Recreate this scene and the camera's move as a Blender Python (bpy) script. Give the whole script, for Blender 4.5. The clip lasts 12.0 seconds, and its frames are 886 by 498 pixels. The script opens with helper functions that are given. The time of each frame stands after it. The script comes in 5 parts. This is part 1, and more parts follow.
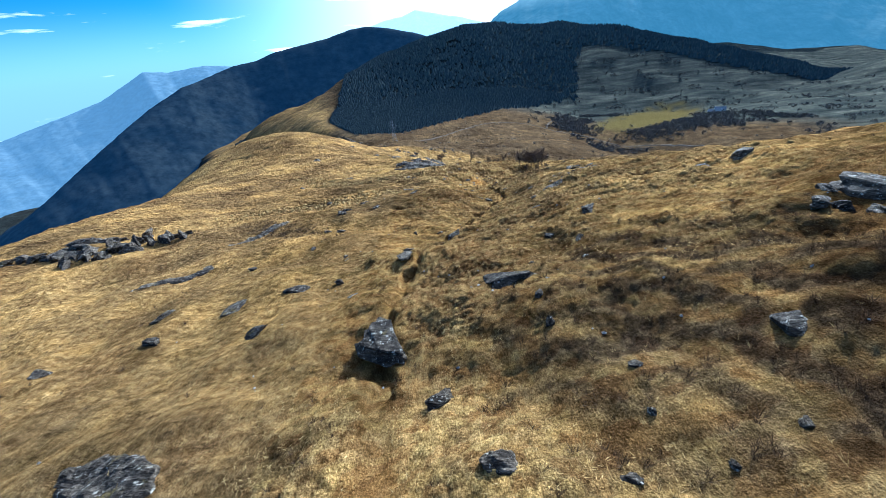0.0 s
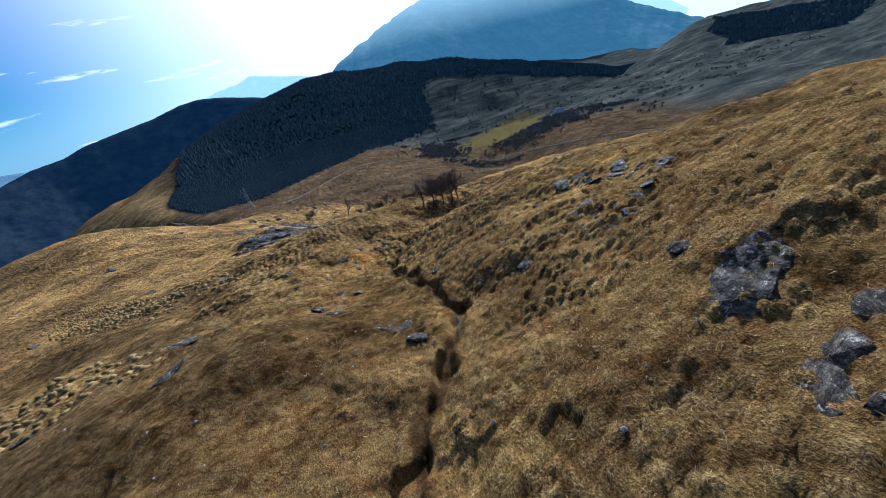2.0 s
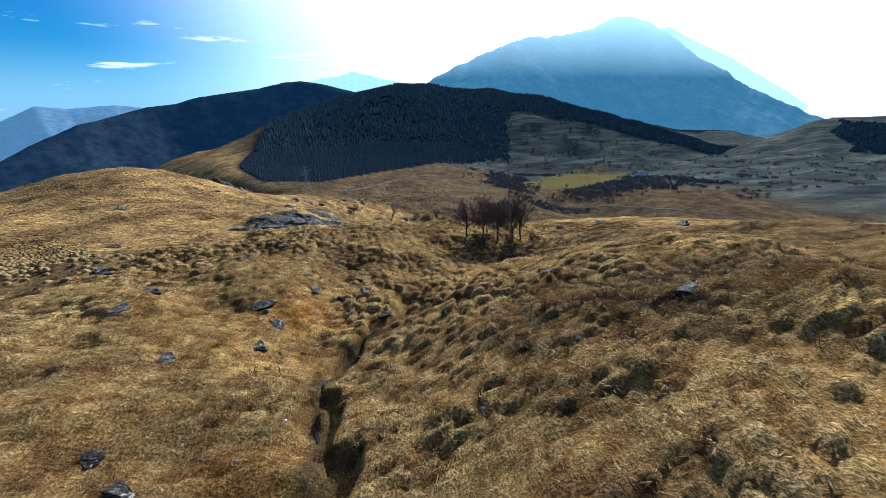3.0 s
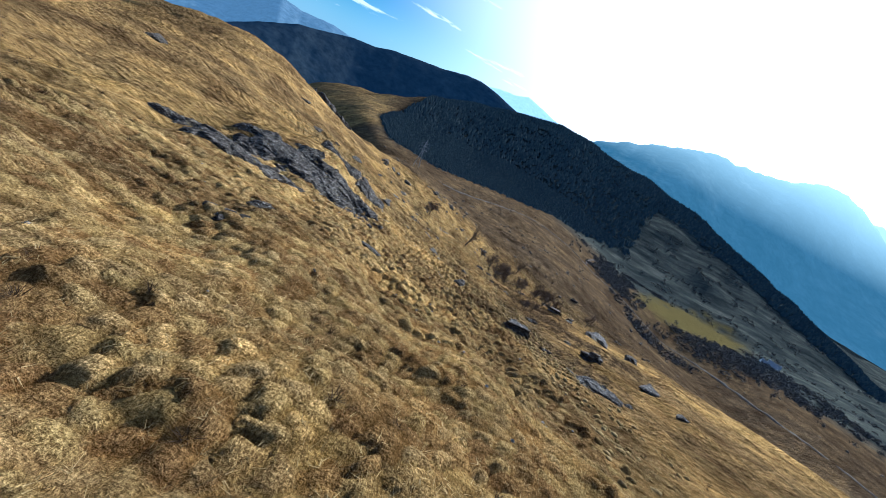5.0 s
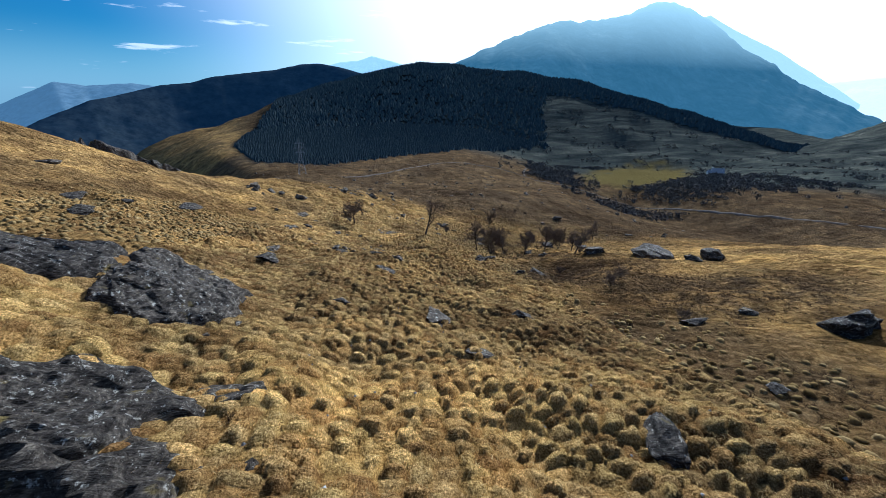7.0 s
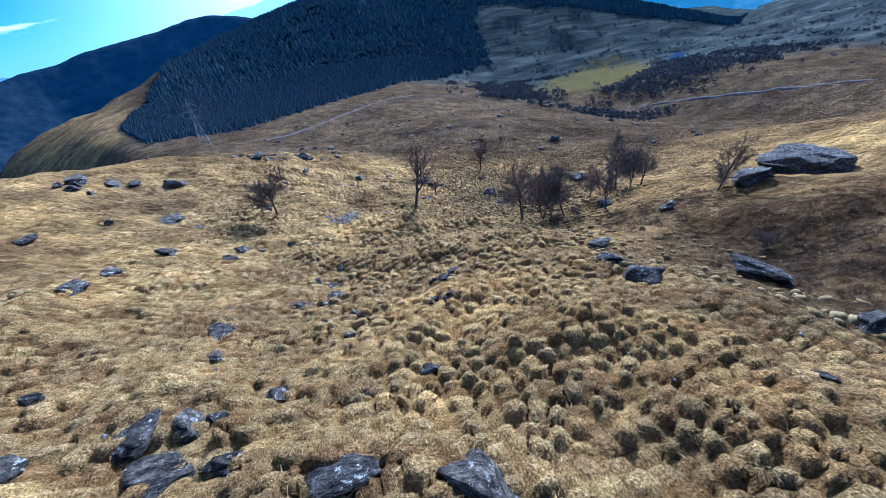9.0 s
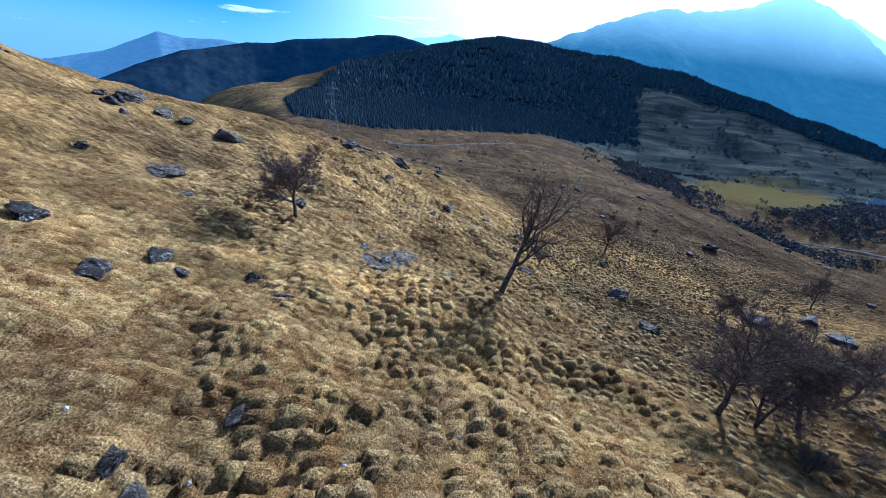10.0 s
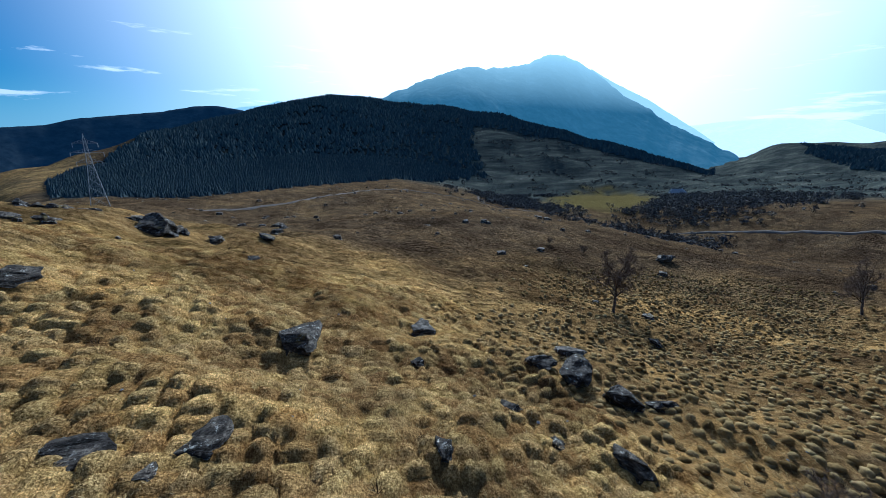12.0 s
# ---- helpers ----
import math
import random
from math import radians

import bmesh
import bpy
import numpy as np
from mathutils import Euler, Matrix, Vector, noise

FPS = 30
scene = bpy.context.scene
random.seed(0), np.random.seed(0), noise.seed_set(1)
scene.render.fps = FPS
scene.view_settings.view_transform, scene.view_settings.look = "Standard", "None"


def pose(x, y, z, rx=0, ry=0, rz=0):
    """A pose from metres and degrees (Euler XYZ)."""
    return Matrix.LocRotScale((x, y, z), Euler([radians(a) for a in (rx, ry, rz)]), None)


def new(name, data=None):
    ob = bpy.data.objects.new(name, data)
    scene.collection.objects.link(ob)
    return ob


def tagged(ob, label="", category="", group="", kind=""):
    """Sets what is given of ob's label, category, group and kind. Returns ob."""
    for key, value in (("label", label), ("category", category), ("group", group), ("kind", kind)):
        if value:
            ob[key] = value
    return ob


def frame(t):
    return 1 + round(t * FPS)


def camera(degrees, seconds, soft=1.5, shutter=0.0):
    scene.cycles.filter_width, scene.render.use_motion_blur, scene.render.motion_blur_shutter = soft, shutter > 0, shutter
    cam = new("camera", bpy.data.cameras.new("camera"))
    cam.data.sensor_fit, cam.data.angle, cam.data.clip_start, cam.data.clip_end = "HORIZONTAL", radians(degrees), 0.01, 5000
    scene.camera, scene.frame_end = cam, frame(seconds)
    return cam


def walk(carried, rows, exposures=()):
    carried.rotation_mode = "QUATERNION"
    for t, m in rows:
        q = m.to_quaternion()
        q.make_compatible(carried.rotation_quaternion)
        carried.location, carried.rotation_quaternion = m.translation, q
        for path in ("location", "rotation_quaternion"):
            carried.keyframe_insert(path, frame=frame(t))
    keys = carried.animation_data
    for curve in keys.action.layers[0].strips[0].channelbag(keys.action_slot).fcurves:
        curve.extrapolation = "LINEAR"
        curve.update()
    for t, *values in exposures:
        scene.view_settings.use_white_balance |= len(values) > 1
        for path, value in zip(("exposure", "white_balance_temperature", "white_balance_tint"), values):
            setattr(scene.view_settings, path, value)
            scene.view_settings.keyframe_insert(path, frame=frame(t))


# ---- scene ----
# seconds, place in metres, yaw, pitch and roll in degrees
PATH = [
    (0.0, -0.00, 0.00, 0.00, -0.00, -28.84, -6.19),
    (0.5, -0.04, 12.47, -3.29, -4.61, -28.21, -11.51),
    (1.0, 1.13, 24.38, -6.24, -10.90, -28.65, -17.32),
    (1.5, 3.31, 35.62, -9.18, -16.30, -29.02, -20.19),
    (2.0, 6.73, 46.69, -12.68, -17.98, -25.77, -14.91),
    (2.5, 10.68, 57.43, -16.47, -15.66, -22.85, -8.35),
    (3.0, 14.51, 68.65, -19.76, -11.47, -21.29, -1.17),
    (3.5, 17.72, 80.52, -22.03, -6.84, -20.30, 6.17),
    (3.7, 18.75, 85.34, -22.94, -4.70, -20.27, 9.30),
    (4.1, 20.44, 95.11, -24.73, -1.23, -20.31, 16.51),
    (4.5, 21.39, 105.09, -26.58, 0.71, -20.45, 23.75),
    (4.9, 21.64, 115.19, -28.59, 1.18, -20.58, 28.31),
    (5.3, 21.20, 125.34, -30.89, 0.26, -20.57, 27.45),
    (5.5, 20.81, 130.41, -32.13, -0.54, -20.52, 25.20),
    (6.0, 19.27, 143.07, -35.49, -2.69, -21.33, 16.45),
    (6.5, 17.03, 155.33, -38.87, -5.22, -21.83, 8.13),
    (7.0, 14.67, 167.03, -41.94, -9.47, -22.52, 0.60),
    (7.2, 13.98, 171.69, -43.09, -11.06, -23.07, -2.35),
    (7.6, 13.01, 181.15, -45.34, -13.86, -25.11, -7.17),
    (8.0, 12.82, 190.78, -47.62, -15.75, -28.11, -9.92),
    (8.4, 13.32, 200.44, -50.16, -16.56, -30.74, -10.78),
    (8.8, 14.44, 210.01, -53.14, -16.10, -31.67, -9.93),
    (9.0, 15.14, 214.75, -54.77, -15.52, -31.49, -9.10),
    (9.5, 17.48, 226.74, -59.11, -9.46, -29.09, -4.23),
    (10.0, 20.04, 238.71, -62.70, -1.60, -24.93, 6.50),
    (10.5, 22.03, 250.21, -65.65, -1.46, -24.03, 15.58),
    (11.0, 22.93, 261.92, -68.57, -1.40, -22.69, 16.76),
    (11.5, 22.55, 274.01, -71.61, -11.66, -17.61, 7.73),
    (12.0, 22.25, 285.84, -75.18, -21.91, -16.00, 0.00),
]
cam = camera(100.0, 12.0, soft=0.55)
# seconds, stops, kelvin, tint
EXPOSURES = [(0.0, 1.35, 5000, 4), (0.5, 1.25, 5000, 5), (1.0, 0.95, 5050, 8), (1.5, 0.72, 5050, 11), (2.0, 0.70, 5150, 11), (2.5, 0.9, 5200, 9), (3.5, 0.95, 5250, 9), (5.5, 0.85, 5150, 8), (6.5, 0.83, 5200, 8), (7.0, 0.55, 5200, 8), (9.0, 1.25, 4220, 13), (9.5, 1.22, 4270, 12), (10.0, 0.95, 4450, 11), (10.5, 0.72, 4500, 8), (11.0, 0.4, 4700, 5), (12.0, 0.4, 4850, 4)]
walk(cam, [(t, pose(x, y, z, 90 + pitch, 0, yaw) @ pose(0, 0, 0, 0, 0, roll)) for t, x, y, z, yaw, pitch, roll in PATH], exposures=EXPOSURES)

# ---- light ----
SUN_AZ, SUN_EL = 32.0, 25.0
world = bpy.data.worlds.new("sky")
scene.world = world
world.use_nodes = True
wn, wl = world.node_tree.nodes, world.node_tree.links
sky = wn.new("ShaderNodeTexSky")
sky.sky_type, sky.sun_disc = "NISHITA", False
sky.sun_elevation, sky.sun_rotation = radians(SUN_EL), radians(SUN_AZ)
sky.altitude, sky.air_density, sky.dust_density, sky.ozone_density = 300, 1.0, 0.5, 3.0
# thin fair-weather cloud in a low band of the sky
way = wn.new("ShaderNodeTexCoord")
split = wn.new("ShaderNodeSeparateXYZ")
wl.new(way.outputs["Generated"], split.inputs[0])
squash = wn.new("ShaderNodeMapping")
squash.inputs["Scale"].default_value = (4.0, 4.0, 34.0)
wl.new(way.outputs["Generated"], squash.inputs["Vector"])
puff = wn.new("ShaderNodeTexNoise")
puff.inputs["Scale"].default_value, puff.inputs["Detail"].default_value, puff.inputs["Roughness"].default_value = 1.5, 6.0, 0.6
wl.new(squash.outputs[0], puff.inputs["Vector"])
edge = wn.new("ShaderNodeMapRange")
edge.inputs["From Min"].default_value, edge.inputs["From Max"].default_value, edge.inputs["To Max"].default_value = 0.60, 0.68, 0.75
wl.new(puff.outputs["Fac"], edge.inputs["Value"])
band = wn.new("ShaderNodeMapRange")
band.interpolation_type = "SMOOTHSTEP"
band.inputs["From Min"].default_value, band.inputs["From Max"].default_value = 0.30, 0.16
wl.new(split.outputs["Z"], band.inputs["Value"])
both = wn.new("ShaderNodeMath")
both.operation = "MULTIPLY"
wl.new(edge.outputs[0], both.inputs[0])
wl.new(band.outputs[0], both.inputs[1])
cloud = wn.new("ShaderNodeMix")
cloud.data_type = "RGBA"
cloud.inputs["B"].default_value = (6.6, 7.1, 7.7, 1)
wl.new(both.outputs[0], cloud.inputs["Factor"])
# bright aureole of hazy air round the sun, and the pale air over the horizon
sun_way = Vector((math.sin(radians(SUN_AZ)) * math.cos(radians(SUN_EL)), math.cos(radians(SUN_AZ)) * math.cos(radians(SUN_EL)), math.sin(radians(SUN_EL))))
toward = wn.new("ShaderNodeVectorMath")
toward.operation = "DOT_PRODUCT"
wl.new(way.outputs["Generated"], toward.inputs[0])
toward.inputs[1].default_value = sun_way
ring = wn.new("ShaderNodeMapRange")
ring.inputs["From Min"].default_value, ring.inputs["From Max"].default_value = 0.46, 0.92
wl.new(toward.outputs["Value"], ring.inputs["Value"])
curve = wn.new("ShaderNodeMath")
curve.operation = "POWER"
wl.new(ring.outputs[0], curve.inputs[0])
curve.inputs[1].default_value = 2.0
deep = wn.new("ShaderNodeMix")
deep.data_type, deep.blend_type = "RGBA", "MULTIPLY"
deep.inputs["Factor"].default_value = 1.0
deep.inputs["B"].default_value = (0.115, 0.375, 0.545, 1)
wl.new(sky.outputs[0], deep.inputs["A"])
tint_by = wn.new("ShaderNodeMapRange")
tint_by.interpolation_type = "SMOOTHSTEP"
tint_by.inputs["From Min"].default_value, tint_by.inputs["From Max"].default_value, tint_by.inputs["To Min"].default_value, tint_by.inputs["To Max"].default_value = 0.25, 0.6, 1.0, 0.0
wl.new(split.outputs["Z"], tint_by.inputs["Value"])
wl.new(tint_by.outputs[0], deep.inputs["Factor"])
low = wn.new("ShaderNodeMapRange")
low.interpolation_type = "SMOOTHSTEP"
low.inputs["From Min"].default_value, low.inputs["From Max"].default_value, low.inputs["To Max"].default_value = 0.13, 0.0, 0.6
wl.new(split.outputs["Z"], low.inputs["Value"])
pale = wn.new("ShaderNodeMix")
pale.data_type = "RGBA"
pale.inputs["B"].default_value = (2.6, 4.2, 5.5, 1)
wl.new(low.outputs[0], pale.inputs["Factor"])
wl.new(deep.outputs["Result"], pale.inputs["A"])
wl.new(pale.outputs["Result"], cloud.inputs["A"])
glow = wn.new("ShaderNodeMix")
glow.data_type = "RGBA"
glow.inputs["B"].default_value = (11.6, 11.9, 12.0, 1)
wl.new(curve.outputs[0], glow.inputs["Factor"])
wl.new(cloud.outputs["Result"], glow.inputs["A"])
wl.new(glow.outputs["Result"], wn["Background"].inputs[0])
wn["Background"].inputs[1].default_value = 0.098
sun = new("sun", bpy.data.lights.new("sun", "SUN"))
sun.data.energy, sun.data.angle, sun.data.color = 5.0, radians(0.5), (1.0, 0.95, 0.88)
sun.matrix_world = Matrix.Translation((0, 0, 200)) @ sun_way.to_track_quat("Z", "Y").to_matrix().to_4x4()

# ---- materials ----


def material(name, rough=0.9):
    m = bpy.data.materials.new(name)
    m.use_nodes = True
    n, l = m.node_tree.nodes, m.node_tree.links
    b = n["Principled BSDF"]
    b.inputs["Roughness"].default_value = rough
    b.inputs["Specular IOR Level"].default_value = 0.0
    return m, n, l, b


def noise_node(n, l, coord, scale, detail=4.0, rough=0.55):
    t = n.new("ShaderNodeTexNoise")
    t.inputs["Scale"].default_value, t.inputs["Detail"].default_value, t.inputs["Roughness"].default_value = scale, detail, rough
    l.new(coord, t.inputs["Vector"])
    return t.outputs["Fac"]


def ramp(n, l, fac, stops):
    r = n.new("ShaderNodeValToRGB")
    while len(r.color_ramp.elements) < len(stops):
        r.color_ramp.elements.new(0.5)
    for e, (p, c) in zip(r.color_ramp.elements, stops):
        e.position, e.color = p, (*c, 1)
    l.new(fac, r.inputs["Fac"])
    return r.outputs["Color"]


def mix(n, l, fac, a, b, kind="MIX"):
    m = n.new("ShaderNodeMix")
    m.data_type, m.blend_type = "RGBA", kind
    for s, v in ((m.inputs["Factor"], fac), (m.inputs["A"], a), (m.inputs["B"], b)):
        if isinstance(v, (int, float)):
            s.default_value = v
        elif isinstance(v, tuple):
            s.default_value = (*v, 1)
        else:
            l.new(v, s)
    return m.outputs["Result"]


def bumped(n, l, b, height, strength, distance):
    k = n.new("ShaderNodeBump")
    k.inputs["Strength"].default_value, k.inputs["Distance"].default_value = strength, distance
    l.new(height, k.inputs["Height"])
    l.new(k.outputs["Normal"], b.inputs["Normal"])


def make_ground_material():
    m, n, l, b = material("moor_grass", 0.95)
    co = n.new("ShaderNodeTexCoord").outputs["Object"]
    at = n.new("ShaderNodeAttribute")
    at.attribute_name = "cover"
    sep = n.new("ShaderNodeSeparateColor")
    l.new(at.outputs["Color"], sep.inputs["Color"])
    big, mid, fine, grain = (noise_node(n, l, co, s, d, r) for s, d, r in ((0.03, 5, 0.6), (0.22, 5, 0.65), (1.6, 5, 0.7), (12.0, 4, 0.75)))
    straw = ramp(n, l, fine, [(0.33, (0.27, 0.168, 0.064)), (0.50, (0.46, 0.302, 0.122)), (0.68, (0.62, 0.440, 0.205))])
    olive = ramp(n, l, fine, [(0.33, (0.125, 0.084, 0.032)), (0.50, (0.235, 0.162, 0.062)), (0.68, (0.36, 0.255, 0.108))])
    brown = ramp(n, l, fine, [(0.33, (0.030, 0.024, 0.020)), (0.50, (0.08, 0.062, 0.047)), (0.68, (0.17, 0.13, 0.088))])
    f1 = ramp(n, l, mid, [(0.40, (0, 0, 0)), (0.62, (1, 1, 1))])
    f2 = ramp(n, l, big, [(0.42, (0, 0, 0)), (0.60, (1, 1, 1))])
    c = mix(n, l, f1, straw, olive)
    c = mix(n, l, sep.outputs["Red"], c, straw)
    c = mix(n, l, sep.outputs["Green"], c, brown)
    dry = mix(n, l, f2, c, mix(n, l, 0.5, c, brown))
    c = dry
    c = mix(n, l, at.outputs["Alpha"], c, ramp(n, l, fine, [(0.3, (0.14, 0.07, 0.02)), (0.7, (0.40, 0.20, 0.05))]))
    # paler straw mixed in towards the top of each tuft
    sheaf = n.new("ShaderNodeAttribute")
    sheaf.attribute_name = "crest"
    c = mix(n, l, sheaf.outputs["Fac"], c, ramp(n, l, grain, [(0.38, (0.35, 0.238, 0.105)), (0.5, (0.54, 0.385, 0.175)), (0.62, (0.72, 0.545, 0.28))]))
    each = n.new("ShaderNodeAttribute")
    each.attribute_name = "tuft_shade"
    c = mix(n, l, 1.0, c, ramp(n, l, each.outputs["Fac"], [(0.0, (0.62, 0.54, 0.50)), (0.3, (0.92, 0.85, 0.76)), (0.5, (1.0, 1.0, 1.0)), (0.75, (1.0, 1.02, 0.92)), (1.0, (1.25, 1.21, 1.12))]), "MULTIPLY")
    # dark bluish mix: needle litter with the wood's shade painted in, and burn peat
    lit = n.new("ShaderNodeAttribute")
    lit.attribute_name = "litter_shade"
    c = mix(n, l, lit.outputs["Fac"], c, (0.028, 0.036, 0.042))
    far = ramp(n, l, noise_node(n, l, co, 0.012, 6, 0.7), [(0.35, (0.45, 0.425, 0.42)), (0.65, (0.90, 0.88, 0.83))])
    c = mix(n, l, 1.0, c, far, "MULTIPLY")
    moor = ramp(n, l, noise_node(n, l, co, 0.07, 7, 0.72), [(0.40, (0.60, 0.57, 0.58)), (0.50, (0.95, 0.94, 0.92)), (0.62, (1.35, 1.28, 1.12))])
    c = mix(n, l, 1.0, c, moor, "MULTIPLY")
    clump = ramp(n, l, noise_node(n, l, co, 0.33, 6, 0.7), [(0.40, (0.74, 0.71, 0.68)), (0.50, (1.0, 0.98, 0.95)), (0.60, (1.25, 1.22, 1.15))])
    c = mix(n, l, 0.85, c, clump, "MULTIPLY")
    # streaked valley land, tinted blue-grey to paint in distance haze
    vale_haze = n.new("ShaderNodeAttribute")
    vale_haze.attribute_name = "vale_haze"
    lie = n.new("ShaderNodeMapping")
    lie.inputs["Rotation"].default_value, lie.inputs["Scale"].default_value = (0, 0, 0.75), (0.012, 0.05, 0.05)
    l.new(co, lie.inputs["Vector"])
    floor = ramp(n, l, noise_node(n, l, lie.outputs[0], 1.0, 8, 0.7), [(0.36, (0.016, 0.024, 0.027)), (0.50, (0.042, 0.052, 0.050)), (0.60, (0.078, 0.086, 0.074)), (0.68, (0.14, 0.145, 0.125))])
    c = mix(n, l, vale_haze.outputs["Fac"], c, floor)
    c = mix(n, l, sep.outputs["Blue"], c, ramp(n, l, fine, [(0.35, (0.070, 0.056, 0.020)), (0.65, (0.115, 0.092, 0.036))]))
    g = ramp(n, l, grain, [(0.38, (0.68, 0.65, 0.61)), (0.50, (1.03, 1.02, 1.0)), (0.61, (1.38, 1.35, 1.28))])
    comb = n.new("ShaderNodeMapping")
    comb.inputs["Rotation"].default_value, comb.inputs["Scale"].default_value = (0, 0, 0.35), (30.0, 5.0, 12.0)
    l.new(co, comb.inputs["Vector"])
    tiny = ramp(n, l, noise_node(n, l, comb.outputs[0], 1.0, 3, 0.7), [(0.40, (0.72, 0.70, 0.67)), (0.60, (1.27, 1.27, 1.26))])
    g = mix(n, l, 1.0, g, tiny, "MULTIPLY")
    c = mix(n, l, 1.0, c, g, "MULTIPLY")
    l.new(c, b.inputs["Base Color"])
    add = n.new("ShaderNodeMath")
    add.operation = "MULTIPLY_ADD"
    l.new(fine, add.inputs[0])
    add.inputs[1].default_value = 2.0
    l.new(grain, add.inputs[2])
    # tussocks beyond the strip where they are modelled
    wide = n.new("ShaderNodeAttribute")
    wide.attribute_name = "far_tufts"
    stir = n.new("ShaderNodeVectorMath")
    stir.operation = "MULTIPLY_ADD"
    warp = n.new("ShaderNodeTexNoise")
    warp.inputs["Scale"].default_value = 1.1
    l.new(co, warp.inputs["Vector"])
    l.new(warp.outputs["Color"], stir.inputs[0])
    stir.inputs[1].default_value = (0.7, 0.7, 0.0)
    l.new(co, stir.inputs[2])
    flat = n.new("ShaderNodeMapping")
    flat.inputs["Scale"].default_value = (0.9, 1.25, 0.0)
    l.new(stir.outputs[0], flat.inputs["Vector"])
    cells = n.new("ShaderNodeTexVoronoi")
    cells.feature = "SMOOTH_F1"
    cells.inputs["Scale"].default_value = 1.0
    l.new(flat.outputs[0], cells.inputs["Vector"])
    hump = n.new("ShaderNodeMath")
    hump.operation = "MULTIPLY"
    l.new(cells.outputs["Distance"], hump.inputs[0])
    l.new(wide.outputs["Fac"], hump.inputs[1])
    total = n.new("ShaderNodeMath")
    total.operation = "MULTIPLY_ADD"
    l.new(hump.outputs[0], total.inputs[0])
    total.inputs[1].default_value = -4.0
    l.new(add.outputs[0], total.inputs[2])
    bumped(n, l, b, total.outputs[0], 1.0, 0.22)
    return m


def make_conifer_material():
    m, n, l, b = material("spruce_needles", 0.9)
    geo = n.new("ShaderNodeNewGeometry")
    l.new(ramp(n, l, geo.outputs["Random Per Island"], [(0, (0.040, 0.055, 0.062)), (0.6, (0.054, 0.073, 0.078)), (1, (0.085, 0.100, 0.092))]), b.inputs["Base Color"])
    return m


def make_hill_material(name, low, high, air, glow, top_haze=None, z0=-150.0, z1=520.0):
    """Plain backdrop of distance: heather and rock kilometres away, haze painted on as emission."""
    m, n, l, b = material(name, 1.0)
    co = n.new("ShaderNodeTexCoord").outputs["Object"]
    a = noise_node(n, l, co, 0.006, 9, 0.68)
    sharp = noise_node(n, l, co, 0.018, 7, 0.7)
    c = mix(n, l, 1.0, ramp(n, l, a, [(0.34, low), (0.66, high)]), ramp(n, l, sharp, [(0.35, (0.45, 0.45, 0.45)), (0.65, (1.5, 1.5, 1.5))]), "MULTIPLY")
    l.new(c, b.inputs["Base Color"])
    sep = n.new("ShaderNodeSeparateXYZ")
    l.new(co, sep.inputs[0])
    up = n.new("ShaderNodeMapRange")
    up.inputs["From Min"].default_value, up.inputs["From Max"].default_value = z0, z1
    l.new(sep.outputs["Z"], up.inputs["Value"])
    # haze colour glows from the slope itself, changing with height
    l.new(mix(n, l, up.outputs[0], air, top_haze or air), b.inputs["Emission Color"])
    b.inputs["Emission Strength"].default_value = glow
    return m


GROUND = make_ground_material()
SPRUCE = make_conifer_material()

# ---- ground ----
# heights of the hillside on a 40 m net, from its upper slope down to the moor
UPPER_SLOPE = [
    (-118.4, -91.5, -65.7, -41.9, -21.3, -4.7, 6.9, 14.2, 18.4, 21.3, 23.3, 23.9, 23.3, 21.8, 19.9),
    (-125.6, -97.6, -70.7, -46.8, -27.6, -13.8, -5.0, 1.8, 7.4, 10.5, 11.5, 10.7, 8.9, 6.5, 4.0),
    (-132.9, -103.5, -75.0, -50.3, -32.5, -22.7, -18.3, -11.1, -2.0, 0.6, -0.5, -3.0, -5.9, -9.0, -12.1),
    (-139.6, -108.7, -78.0, -51.3, -33.8, -27.8, -26.6, -19.1, -10.9, -11.9, -14.6, -17.8, -21.3, -24.8, -28.3),
    (-144.5, -113.1, -80.2, -50.9, -32.7, -30.3, -29.9, -26.6, -26.4, -30.0, -31.2, -33.6, -37.0, -40.6, -44.5),
    (-145.5, -114.0, -81.5, -53.0, -36.7, -39.6, -39.9, -33.6, -35.7, -41.3, -44.9, -48.4, -51.9, -55.9, -60.3),
]
MIDDLE_SLOPE = [
    (-143.5, -112.0, -82.4, -58.7, -46.1, -47.3, -47.9, -46.6, -53.9, -53.2, -55.9, -60.2, -64.9, -70.0, -75.6),
    (-142.4, -110.7, -82.8, -63.2, -53.2, -47.5, -47.1, -56.2, -67.3, -65.3, -65.6, -68.7, -75.8, -83.2, -90.2),
    (-144.5, -111.6, -81.3, -61.4, -54.8, -49.0, -55.6, -70.3, -72.6, -75.6, -77.4, -79.5, -87.8, -96.4, -104.2),
    (-148.5, -114.9, -79.2, -51.8, -44.1, -42.9, -66.7, -82.1, -88.5, -95.6, -93.8, -93.8, -101.7, -109.5, -117.2),
    (-150.3, -118.3, -83.8, -56.4, -48.8, -56.0, -68.8, -73.6, -93.5, -104.9, -106.7, -106.4, -113.2, -120.6, -128.4),
]
